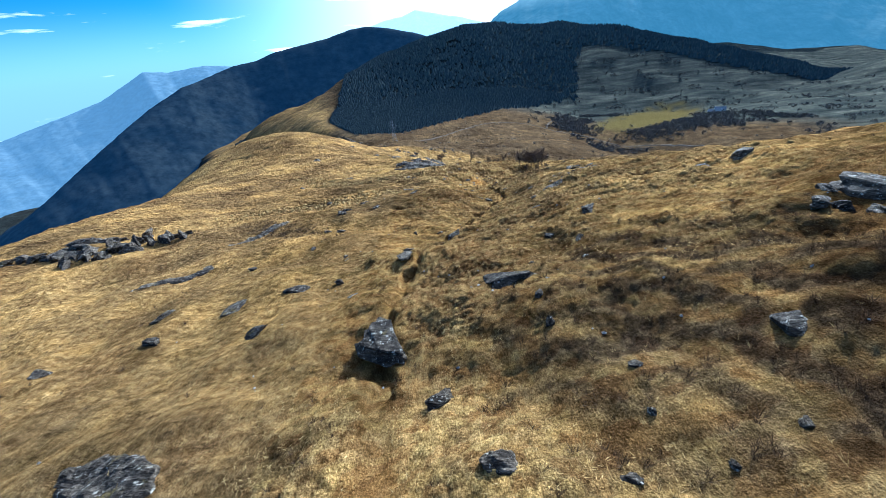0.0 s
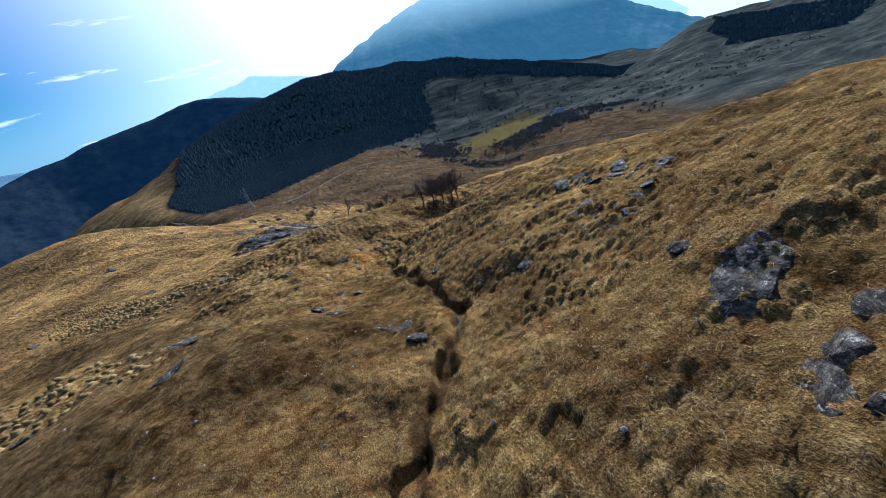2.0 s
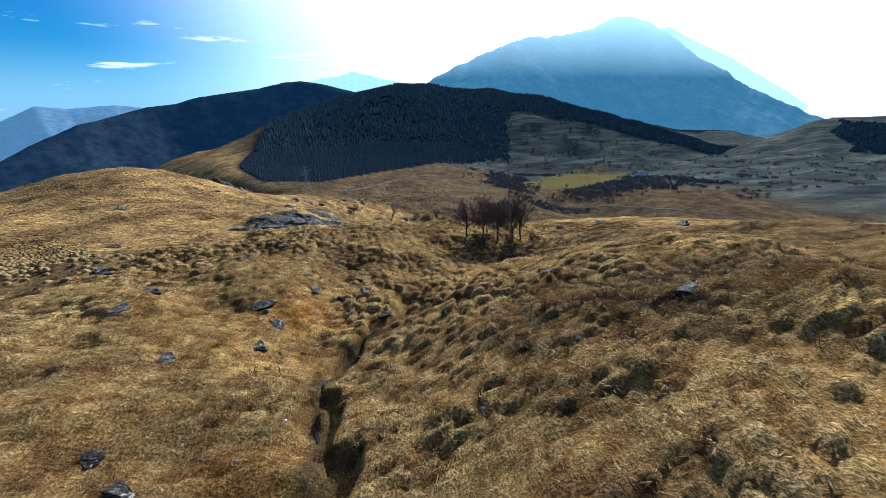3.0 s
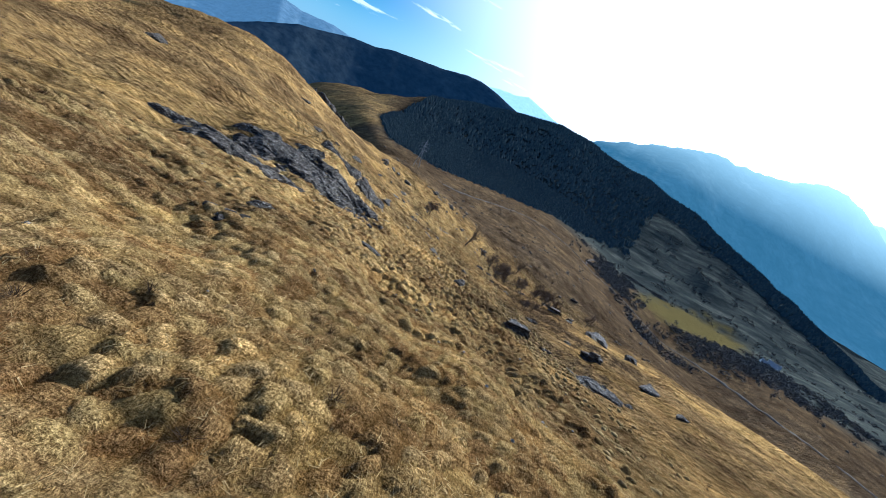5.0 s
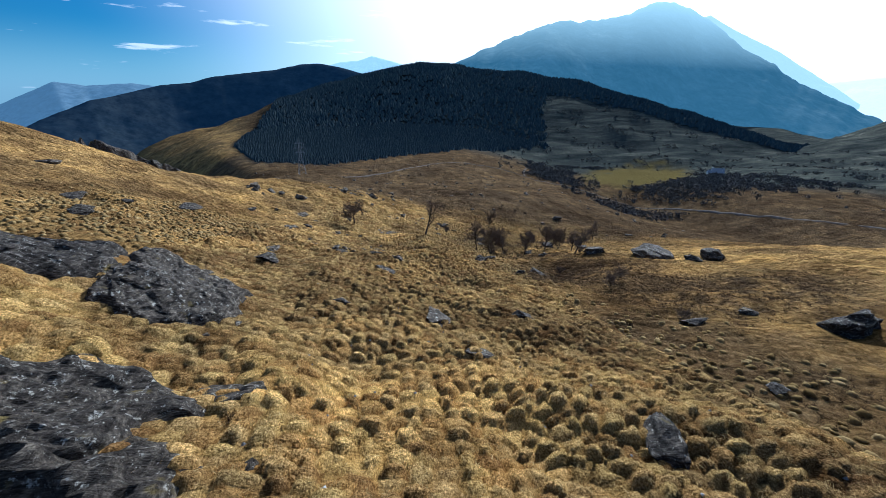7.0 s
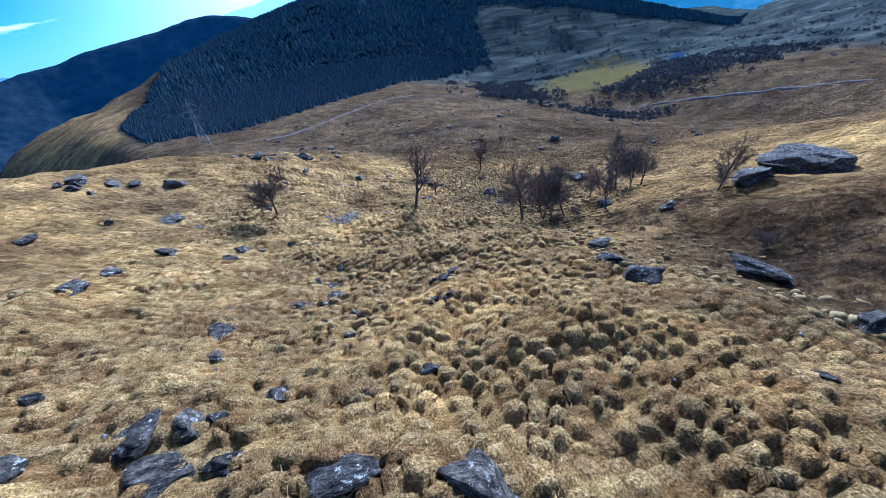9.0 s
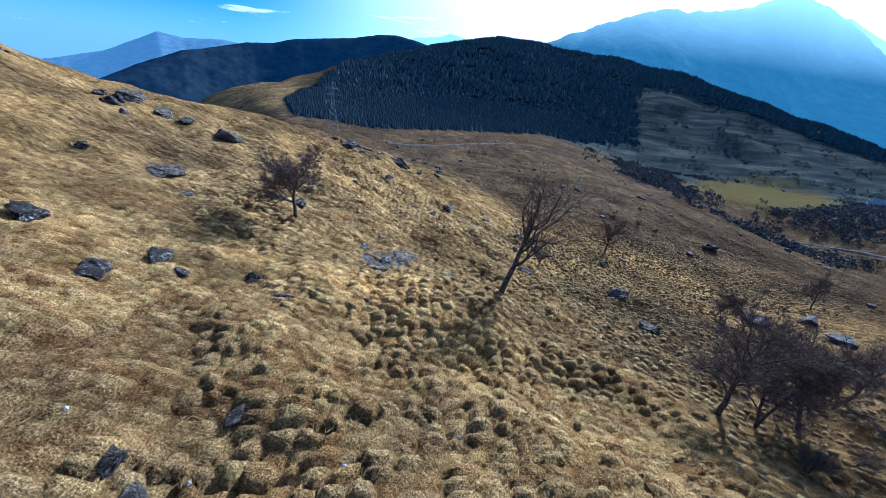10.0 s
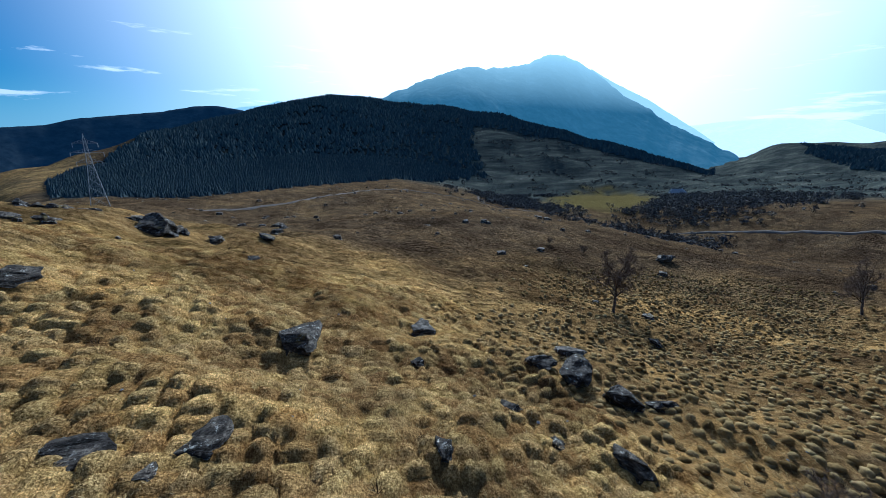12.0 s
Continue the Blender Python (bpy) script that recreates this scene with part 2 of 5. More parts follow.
LOWER_SLOPE = [
    (-149.5, -121.5, -94.3, -74.7, -70.5, -78.6, -81.8, -89.1, -93.1, -97.8, -106.5, -112.1, -120.4, -129.1, -137.3),
    (-149.6, -127.2, -106.9, -93.1, -89.3, -92.8, -96.2, -100.3, -97.2, -96.6, -104.5, -113.3, -124.0, -134.3, -143.1),
    (-151.9, -134.6, -119.5, -108.9, -104.5, -104.5, -105.8, -107.0, -104.9, -103.8, -108.2, -115.4, -125.1, -135.6, -145.7),
    (-156.5, -143.0, -131.2, -122.6, -117.5, -115.1, -114.2, -113.7, -112.4, -111.9, -114.5, -119.9, -127.8, -137.3, -147.1),
    (-162.5, -151.8, -142.4, -134.9, -129.4, -125.5, -122.8, -120.9, -119.6, -119.3, -120.9, -124.8, -131.1, -139.3, -148.4),
]
NET_X, NET_Y, NET_STEP = -280.0, -80.0, 40.0
NET = np.array(UPPER_SLOPE + MIDDLE_SLOPE + LOWER_SLOPE)
# seen from the lower slope: bearing, start and height of the rise, distance and angle of its crest
RISES = np.array([
    (-95, 420, -262, 1150, -27.0), (-45, 420, -250, 1150, -26.0), (-39, 420, -215, 1000, -16.0), (-36, 420, -175, 920, -7.0), (-33, 420, -145, 900, -4.8), (-30, 420, -125, 900, -3.8), (-27, 420, -112, 900, -2.9), (-23, 440, -110, 900, -1.8), (-20, 450, -110, 900, -0.9),
    (-16, 470, -114, 950, 0.7), (-13, 490, -116, 1050, 1.3), (-7, 500, -117, 1150, 3.0), (0, 500, -117, 1100, 4.9), (6, 510, -118, 1100, 6.0), (10, 510, -118, 1100, 6.0), (15, 520, -120, 1100, 5.3),
    (23, 530, -132, 1100, 4.7), (31, 540, -146, 1080, 3.4), (39, 560, -149, 1050, 1.4), (47, 600, -149, 1020, -0.8), (57, 700, -142, 980, -3.6),
    (63, 800, -138, 1500, 0.0), (72, 900, -130, 1600, 0.1), (100, 900, -120, 1600, 0.3)])
MIDDLE = (22.0, 286.0, -75.0)


def cubic(u):
    return np.array([(1 - u) ** 3, 3 * u ** 3 - 6 * u ** 2 + 4, -3 * u ** 3 + 3 * u ** 2 + 3 * u + 1, u ** 3]) / 6


def near_height(x, y):
    fx = (np.clip(x, -240, 240) - NET_X) / NET_STEP
    fy = (np.clip(y, -40, 480) - NET_Y) / NET_STEP
    i = np.clip(np.floor(fx).astype(int), 1, NET.shape[1] - 3)
    j = np.clip(np.floor(fy).astype(int), 1, NET.shape[0] - 3)
    bx, by = cubic(fx - i), cubic(fy - j)
    return sum(by[b] * bx[a] * NET[j + b - 1, i + a - 1] for a in range(4) for b in range(4))


def smooth(e0, e1, v):
    s = np.clip((v - e0) / (e1 - e0), 0, 1)
    return s * s * (3 - 2 * s)


def far_height(x, y):
    dx, dy = x - MIDDLE[0], y - MIDDLE[1]
    r, az = np.hypot(dx, dy), np.degrees(np.arctan2(dx, dy))
    r0, z0, r1, el = (np.interp(az, RISES[:, 0], RISES[:, k]) for k in (1, 2, 3, 4))
    top = MIDDLE[2] + r1 * np.tan(np.radians(el))
    floor = -96 + (z0 + 96) * np.clip((r - 90) / (r0 - 90), 0, 1) ** 0.65
    s = np.clip((r - r0) / (r1 - r0), 0, 1)
    up = s * s * (3 - 2 * s) * 0.55 + s * 0.45
    return np.where(r < r0, floor, z0 + (top - z0) * up) - np.clip(r - r1, 0, 600) * np.interp(az, [-45, -37, -19, -11], [0.05, 0.4, 0.4, 0.09])


def waves(x, y, size, seed):
    """Soft random swell of about one unit, with bumps of about that size in metres."""
    rng = np.random.RandomState(seed)
    out = 0
    for k in range(7):
        a, p = rng.uniform(0, math.pi), rng.uniform(0, 6.28)
        w = 6.28 / (size * rng.uniform(0.7, 1.6))
        out = out + np.sin((x * math.cos(a) + y * math.sin(a)) * w + p + 1.3 * np.sin((x * math.sin(a) - y * math.cos(a)) * w * 0.6 + p * 2))
    return out / 3.5


def swell(x, y):
    d = np.hypot(x - 20, (y - 150) * 0.6)
    near = 1 - smooth(160, 400, d)
    return (0.55 * waves(x, y, 17, 1) + 0.28 * waves(x, y, 6.5, 2) + 0.12 * waves(x, y, 2.6, 3) * near) * (0.4 + 0.6 * near) + 3.5 * waves(x, y, 130, 4) * smooth(250, 700, d) + 8 * waves(x, y, 380, 9) * smooth(800, 1600, d)


# the burn that runs down the slope, and a rocky shoulder
BURN = np.array([(-3, 6), (-4, 14), (-3.5, 25), (-2, 33), (0, 38), (1.3, 42), (2.5, 44), (4.1, 50), (7.5, 57.5), (11.5, 62.5), (12.9, 66), (12.9, 70), (12.6, 76), (11.8, 81), (13, 85), (15.6, 88), (16.9, 91), (19.4, 92.4), (23, 97), (30, 105), (38, 118)], float)
SHOULDERS = ((-9, 187, 11, 4.0), (47, 230, 11, -4.0), (13, 242, 9, -2.0), (88, 242, 14, -3.0), (8, 280, 9, 1.0), (44, 253, 11, -2.2), (26, 265.4, 6, 1.3), (-64, 320, 22, -12.0), (-43.6, 458, 45, 11.0))


def burn_distance(x, y):
    best = np.full(np.shape(x), 1e9)
    for (x0, y0), (x1, y1) in zip(BURN[:-1], BURN[1:]):
        dx, dy = x1 - x0, y1 - y0
        s = np.clip(((x - x0) * dx + (y - y0) * dy) / (dx * dx + dy * dy), 0, 1)
        best = np.minimum(best, np.hypot(x - x0 - s * dx, y - y0 - s * dy))
    return best


def features(x, y):
    z = -3.4 * np.exp(-(burn_distance(x, y) / 9) ** 2) * smooth(28, 50, y) * smooth(125, 100, y)
    for cx, cy, r, h in SHOULDERS:
        z = z + h * np.exp(-((x - cx) ** 2 + (y - cy) ** 2) / (r * r))
    return z


def height(x, y):
    x, y = np.asarray(x, float), np.asarray(y, float)
    out = np.maximum(np.maximum(-205 - x, x - 215), np.maximum(-30 - y, y - 440))
    w = smooth(0, 90, out)
    z = near_height(x, y) * (1 - w) + far_height(x, y) * w + swell(x, y) + features(x, y)
    wob = 0.35 * waves(x, y, 3.0, 12)
    return z - 0.65 * np.exp(-((burn_distance(x + 0.5 * waves(x, y, 5, 15), y) + wob) / 0.42) ** 4) * smooth(8, 14, y) * smooth(97, 91, y)


def mesh_from(name, verts, faces, mat, smooth_faces=True):
    """A mesh from arrays of places and of equal-sided faces."""
    me = bpy.data.meshes.new(name)
    verts, faces = np.asarray(verts, np.float32), np.asarray(faces, np.int32)
    k = faces.shape[1]
    me.vertices.add(len(verts))
    me.vertices.foreach_set("co", verts.ravel())
    me.loops.add(faces.size)
    me.loops.foreach_set("vertex_index", faces.ravel())
    me.polygons.add(len(faces))
    me.polygons.foreach_set("loop_start", np.arange(0, faces.size, k, dtype=np.int32))
    me.polygons.foreach_set("use_smooth", np.full(len(faces), smooth_faces))
    me.materials.append(mat)
    me.update(calc_edges=True)
    return me


def grid_faces(rows, cols):
    a = (np.arange(rows - 1)[:, None] * cols + np.arange(cols - 1)[None, :]).ravel()
    return np.stack([a, a + 1, a + cols + 1, a + cols], 1)


def lines(lo, hi, step, out_lo, out_hi, grow):
    mid = list(np.arange(lo, hi, step))
    mid = [m for m in mid if m < hi - step * 0.5]
    a, b, s = [lo], [hi], step
    while a[-1] > out_lo:
        s *= 1 + grow
        a.append(a[-1] - s)
    s = step
    while b[-1] < out_hi:
        s *= 1 + grow
        b.append(b[-1] + s)
    return np.array(a[:0:-1] + mid + b)


def hashed(i, j, k):
    v = np.sin(i * 127.1 + j * 311.7 + k * 74.7) * 43758.5453
    return v - np.floor(v)


TUFT_X, TUFT_Y = 0.88, 0.69


# the tufts are smaller on the upper slope: how crowded they are down the hill, and its sum
CROWD_Y = np.arange(-40.0, 460.0, 0.5)
CROWD = 1 + 0.36 * smooth(84, 70, CROWD_Y)
CROWD_SUM = np.cumsum(CROWD) * 0.5


def tuft(i, j):
    """Place, half width and height factor of the tussock in one cell of the slope."""
    return (i + 0.15 + 0.70 * hashed(i, j, 1)) * TUFT_X, (j + 0.15 + 0.70 * hashed(i, j, 2)) * TUFT_Y, 0.285 + 0.09 * hashed(i, j, 3), 0.45 + 0.70 * hashed(i, j, 4)


def hummocks(x, y):
    """Crowded lumps of tussock grass with narrow gaps between them, from 0 in the gaps to about 1, and a shade for each lump."""
    x, y = x + 0.16 * waves(x, y, 1.6, 91), y + 0.12 * waves(x, y, 1.3, 92)
    x, y = x * np.interp(y, CROWD_Y, CROWD), np.interp(y, CROWD_Y, CROWD_SUM)
    i0, j0 = np.floor(x / TUFT_X), np.floor(y / TUFT_Y)
    first, second, top, tone = np.full(np.shape(x), 9.0), np.full(np.shape(x), 9.0), np.zeros(np.shape(x)), np.zeros(np.shape(x))
    for a in (-1, 0, 1):
        for b in (-1, 0, 1):
            px, py, r, h = tuft(i0 + a, j0 + b)
            d = np.hypot((x - px) / TUFT_X, (y - py) / TUFT_Y) * (0.33 / r)
            near = d < first
            second = np.where(near, first, np.minimum(second, d))
            top = np.where(near, h, top)
            tone = np.where(near, hashed(i0 + a, j0 + b, 5), tone)
            first = np.where(near, d, first)
    gap = smooth(-0.05, 0.38, second - first)
    return top * gap * np.clip(1 - 0.5 * first ** 2, 0.3, 1), tone


def tuft_depth(x, y):
    """How high the tussocks stand there."""
    bank = np.exp(-((burn_distance(x, y) - 1.7) / 1.1) ** 2) * smooth(22, 40, y)
    bed = np.maximum(many(TUSSOCK_BEDS, x, y), 0.7 * bank)
    wild = 0.55 * smooth(-0.9, 0.8, waves(x, y, 16, 23))
    bed = np.maximum(bed, wild) * (1 - 0.85 * many(TURF, x, y)) * (1 - 0.75 * many(HEATH, x, y))
    bed = bed + 0.25 * patch(x, y, 21.5, 89, 6, 8, -30)
    return (0.15 + 0.31 * bed) * (1 - 0.36 * smooth(84, 70, y)) * (1 - 0.3 * smooth(283, 293, y) * smooth(36, 27, x)) * smooth(0.35, 0.9, burn_distance(x, y)) * smooth(420, 330, y)


def surface(x, y):
    return height(x, y) + tuft_depth(x, y) * hummocks(x, y)[0]


def patch(x, y, cx, cy, rx, ry, turn=0.0, soft=0.5, rag=None):
    """1 inside an ellipse with a ragged edge, 0 outside."""
    c, q = math.cos(radians(turn)), math.sin(radians(turn))
    u, v = ((x - cx) * c + (y - cy) * q) / rx, (-(x - cx) * q + (y - cy) * c) / ry
    return 1 - smooth(1 - soft, 1 + soft, np.hypot(u, v) + 0.22 * (waves(x, y, 5, 17) if rag is None else rag))


# deep tussock grass: place, half axes, turn
TUSSOCK_BEDS = [(20, 90, 7, 7, 30), (3, 104, 13, 6, 30), (-26, 80, 20, 4, -8), (-37, 133, 33, 6, 126), (22, 89, 6, 8, -30), (-14, 110, 10, 5, 0), (9, 37, 10, 4, 40), (24, 40, 12, 8, 20), (1, 24, 4, 9, -10), (21, 61, 8, 9, 0), (24, 168, 20, 32, 0), (14, 196, 8, 16, 0), (23, 231, 16, 26, -15), (26, 262, 12, 18, 0), (38, 272, 22, 20, 0), (50, 300, 30, 16, 10), (14, 298, 15, 13, 0), (85, 322, 30, 16, 0), (-16, 226, 20, 20, 0), (30, 222, 8, 8, 0)]
# short worn turf
TURF = [(-6, 48, 8, 14, 0), (-12, 66, 8, 10, 0), (0, 62, 6, 8, 0), (38, 222, 8, 7, 0), (22, 283, 6, 4, 0), (2, 74, 11, 14, 0), (34, 97, 9, 9, 0), (10, 84, 6, 5, 0), (44, 205, 9, 8, 0)]
# heather and dead bracken; the last two beds also paint in a tree's shadow
HEATH = [(13, 13, 10, 9, 0), (11.5, 18, 5, 6, 0), (26, 80, 7, 4, 0), (31, 104, 7, 5, 0), (54, 228, 12, 8, 0), (42, 217, 8, 5, 20), (50, 244, 9, 4, 0), (60, 205, 18, 9, 0), (-30, 63, 13, 2.5, -40), (50, 178, 9, 6, 0), (56, 278, 14, 10, 0), (42, 266, 12, 8, 0)]


# brown, withered grass; the first three patches also paint in shadow
WITHERED_AND_SHADED = [(46, 276, 18, 11, 0), (33, 263, 7, 5, 0), (60, 283, 10, 10, 0), (40, 188, 12, 13, 0), (52, 214, 12, 9, 0), (36, 221, 8, 7, 0), (50, 234, 12, 6, 0), (40, 171, 14, 9, 0)]


def many(beds, x, y):
    out = np.zeros(np.shape(x))
    rag = waves(x, y, 5, 17)
    for e in beds:
        out = np.maximum(out, patch(x, y, *e, rag=rag))
    return out


def sheet(gx, gy, tufts):
    """Places, and what covers them, over a net of lines."""
    X, Y = np.meshgrid(gx, gy)
    Z = height(X, Y)
    if not tufts:
        return X, Y, Z, 0 * X, 0 * X, 0 * X + 0.5
    d, (h, tone) = tuft_depth(X, Y), hummocks(X, Y)
    return X, Y, Z + d * h, h, d, tone


# one sheet: a fine middle along the way down, set into a coarser net that reaches the horizon
FINE, RATIO = 0.15, 5
X0, X1, Y0, Y1 = -8.25, 36.0, 0.0, 319.5
wide_x, wide_y = lines(X0, X1, FINE * RATIO, -2600, 2600, 0.036), lines(Y0, Y1, FINE * RATIO, -400, 2600, 0.036)
wide = sheet(wide_x, wide_y, False)
fine_x, fine_y = np.arange(X0, X1 + 0.01, FINE), np.arange(Y0, Y1 + 0.01, FINE)
fine = sheet(fine_x, fine_y, True)
rim = smooth(0, 1.2, np.minimum(np.minimum(fine[0] - X0, X1 - fine[0]), np.minimum(fine[1] - Y0, Y1 - fine[1])))
flat = height(fine[0], fine[1])
fine[2][:] = flat + (fine[2] - flat) * rim
for row in (0, -1):
    fine[2][row] = np.interp(fine_x, fine_x[::RATIO], flat[row][::RATIO])
for col in (0, -1):
    fine[2][:, col] = np.interp(fine_y, fine_y[::RATIO], flat[:, col][::RATIO])
wide_faces = grid_faces(len(wide_y), len(wide_x))
mid_x, mid_y = (wide[0].ravel()[wide_faces].mean(1), wide[1].ravel()[wide_faces].mean(1))
wide_faces = wide_faces[~((mid_x > X0) & (mid_x < X1) & (mid_y > Y0) & (mid_y < Y1))]
GX, GY, GZ, TUFTS, DEPTH, TONE = (np.concatenate([a.ravel(), b.ravel()]) for a, b in zip(wide, fine))
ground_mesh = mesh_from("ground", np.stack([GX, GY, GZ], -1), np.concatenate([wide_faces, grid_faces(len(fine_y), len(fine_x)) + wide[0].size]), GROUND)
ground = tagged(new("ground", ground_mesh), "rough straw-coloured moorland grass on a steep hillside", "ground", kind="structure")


def cover(x, y):
    d = np.hypot(x - MIDDLE[0], y - MIDDLE[1])
    az = np.degrees(np.arctan2(x - MIDDLE[0], y - MIDDLE[1]))
    red = np.maximum(many(TUSSOCK_BEDS, x, y), 0.75 * smooth(-20, -45, x) * smooth(420, 330, y))
    green = np.maximum(np.maximum(0.85 * many(HEATH, x, y) * (0.35 + 0.65 * smooth(-0.4, 0.3, waves(x, y, 2.6, 33))), 0.7 * many(WITHERED_AND_SHADED, x, y)), 0.85 * smooth(322, 372, y + 0.25 * x + 10 * waves(x, y, 60, 19)))
    green = green * (1 - 0.9 * smooth(-19, -24, az) * smooth(380, 430, d))
    green = np.maximum(green, 0.2 * many(TURF, x, y))
    blue = patch(x, y, 365, 625, 150, 58, 41, 0.2)
    rust = np.maximum(0.7 * patch(x, y, 10.2, 77, 1.5, 0.9), 0.85 * patch(x, y, 11.0, 88.0, 2.8, 1.5))
    return np.stack([red * (1 - 0.8 * many(TURF, x, y)), green, blue, rust], -1)


def wood_span(az):
    """The near and far edge of the plantation along a bearing."""
    lo = np.interp(az, [-24.5, -20, -12, -2, 9.7, 18, 24, 28.6, 28.9, 31.5, 35.5, 40, 43.3, 50, 57.5], [320, 292, 285, 325, 400, 505, 575, 612, 905, 908, 912, 885, 890, 885, 850])
    lo = lo + 7 * np.sin(az * 3.1) + 5 * np.sin(az * 7.7 + 1) + 4 * np.sin(az * 17.3)
    hi = np.interp(az, [-24.5, -20, -16, -13, -7, 57.5], [500, 640, 880, 1250, 1250, 1250])
    return lo, hi


def cleared(az, r):
    """Open hillside that bites into the plantation."""
    az = az + 0.25 * np.sin(r / 9) + 0.15 * np.sin(r / 3.7)
    return (az > 26.2) & (r > np.interp(az, [26.2, 27.5, 28.6], [790, 691, 612])) & (r < 905)


# where woods darken the ground, their shade put into its colour
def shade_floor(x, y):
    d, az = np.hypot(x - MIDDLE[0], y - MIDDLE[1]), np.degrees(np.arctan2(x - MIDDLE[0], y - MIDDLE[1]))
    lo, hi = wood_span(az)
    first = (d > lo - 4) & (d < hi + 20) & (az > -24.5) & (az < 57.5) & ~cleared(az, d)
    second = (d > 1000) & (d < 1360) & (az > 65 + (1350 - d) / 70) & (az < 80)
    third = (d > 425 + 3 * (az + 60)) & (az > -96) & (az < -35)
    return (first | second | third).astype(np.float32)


litter_shade = ground_mesh.attributes.new("litter_shade", "FLOAT", "POINT")
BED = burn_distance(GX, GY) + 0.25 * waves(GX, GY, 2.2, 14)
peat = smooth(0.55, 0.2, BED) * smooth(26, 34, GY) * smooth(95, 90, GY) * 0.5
litter_shade.data.foreach_set("value", np.maximum(shade_floor(GX, GY), peat).astype(np.float32).ravel())
far = np.hypot(GX - MIDDLE[0], GY - MIDDLE[1]) + 25 * waves(GX, GY, 120, 27)
bearing = np.degrees(np.arctan2(GX - MIDDLE[0], GY - MIDDLE[1]))
# how much of the painted haze tint the ground takes, by distance and bearing
vale_haze = ground_mesh.attributes.new("vale_haze", "FLOAT", "POINT")
vale_haze.data.foreach_set("value", np.maximum(0.9 * smooth(330, 470, far - 2.2 * np.clip(50 - bearing, 0, 60)) * smooth(4, 22, bearing), 0.15 * smooth(-19, -23, bearing) * smooth(-40, -36, bearing) * smooth(300, 380, far)).astype(np.float32))
# 0 in the gaps, rising to the tuft tops that take the paler straw
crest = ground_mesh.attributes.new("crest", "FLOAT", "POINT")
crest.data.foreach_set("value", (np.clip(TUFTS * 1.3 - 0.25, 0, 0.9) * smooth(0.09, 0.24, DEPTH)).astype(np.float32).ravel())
far_tufts = ground_mesh.attributes.new("far_tufts", "FLOAT", "POINT")
STRIP = np.minimum(np.minimum(GX - X0, X1 - GX), np.minimum(GY - Y0, Y1 - GY))
far_tufts.data.foreach_set("value", (smooth(1.0, -0.6, STRIP) * np.clip(tuft_depth(GX, GY) / 0.25, 0.15, 1.2)).astype(np.float32))
shade = ground_mesh.attributes.new("tuft_shade", "FLOAT", "POINT")
shade.data.foreach_set("value", TONE.astype(np.float32).ravel())
layer = ground_mesh.attributes.new("cover", "FLOAT_COLOR", "POINT")
layer.data.foreach_set("color", cover(GX, GY).astype(np.float32).ravel())



# ---- far hills ----
def far_hill(name, label, mat, skyline, dist, run, seed, rough, base=-260):
    """A long hill: bearing and angle of its crest as seen from the lower slope, its distance, the run of its slopes."""
    sky_az, sky_el = np.array(skyline).T
    az = np.linspace(sky_az[0], sky_az[-1], 240)
    el = np.interp(az, sky_az, sky_el)
    el = el + (0.13 if rough == 11 else 0.03) * (waves(az, 0 * az, 3.1, seed + 5) + 0.6 * waves(az, 0 * az, 1.1, seed + 6))
    d = np.interp(az, np.linspace(az[0], az[-1], len(dist)), dist)
    rows = np.linspace(-1, 0.5, 40)
    A, S = np.meshgrid(np.radians(az), rows)
    D = d[None, :] + S * run
    top = MIDDLE[2] + d * np.tan(np.radians(el))
    foot = np.minimum(base, top - 120)
    Z = foot + (top - foot) * (1 - np.abs(S) ** 1.15)
    X, Y = MIDDLE[0] + D * np.sin(A), MIDDLE[1] + D * np.cos(A)
    Z = Z + rough * (waves(X, Y, 420, seed) + 0.5 * waves(X, Y, 150, seed + 1) + 0.22 * waves(X, Y, 55, seed + 2)) * np.minimum(1, np.abs(S) * 6 + 0.12)
    ob = new(name, mesh_from(name, np.stack([X, Y, Z], -1).reshape(-1, 3), grid_faces(40, 240), mat))
    return tagged(ob, label, "mountain", kind="structure")


far_hill("mountain", "hazy blue peak rising behind the wooded hill", make_hill_material("mountain_heath_haze", (0.014, 0.022, 0.026), (0.08, 0.095, 0.09), (0.065, 0.205, 0.32), 0.44, (1.0, 1.5, 1.66), 90.0, 560.0),
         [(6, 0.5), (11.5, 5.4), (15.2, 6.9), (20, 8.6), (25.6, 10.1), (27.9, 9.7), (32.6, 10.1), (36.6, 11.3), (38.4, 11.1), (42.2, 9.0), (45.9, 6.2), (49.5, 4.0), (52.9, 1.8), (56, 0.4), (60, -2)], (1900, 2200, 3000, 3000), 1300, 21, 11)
far_hill("mountain", "paler shoulder of the hazy peak", make_hill_material("shoulder_heath_haze", (0.07, 0.08, 0.08), (0.12, 0.12, 0.10), (0.45, 0.66, 0.78), 0.8),
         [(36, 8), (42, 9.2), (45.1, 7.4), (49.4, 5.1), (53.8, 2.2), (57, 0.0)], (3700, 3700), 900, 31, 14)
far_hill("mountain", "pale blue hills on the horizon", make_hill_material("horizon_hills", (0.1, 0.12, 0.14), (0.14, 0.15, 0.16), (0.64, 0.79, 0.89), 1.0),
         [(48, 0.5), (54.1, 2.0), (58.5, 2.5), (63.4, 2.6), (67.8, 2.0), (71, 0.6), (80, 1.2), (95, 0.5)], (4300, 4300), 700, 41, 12)
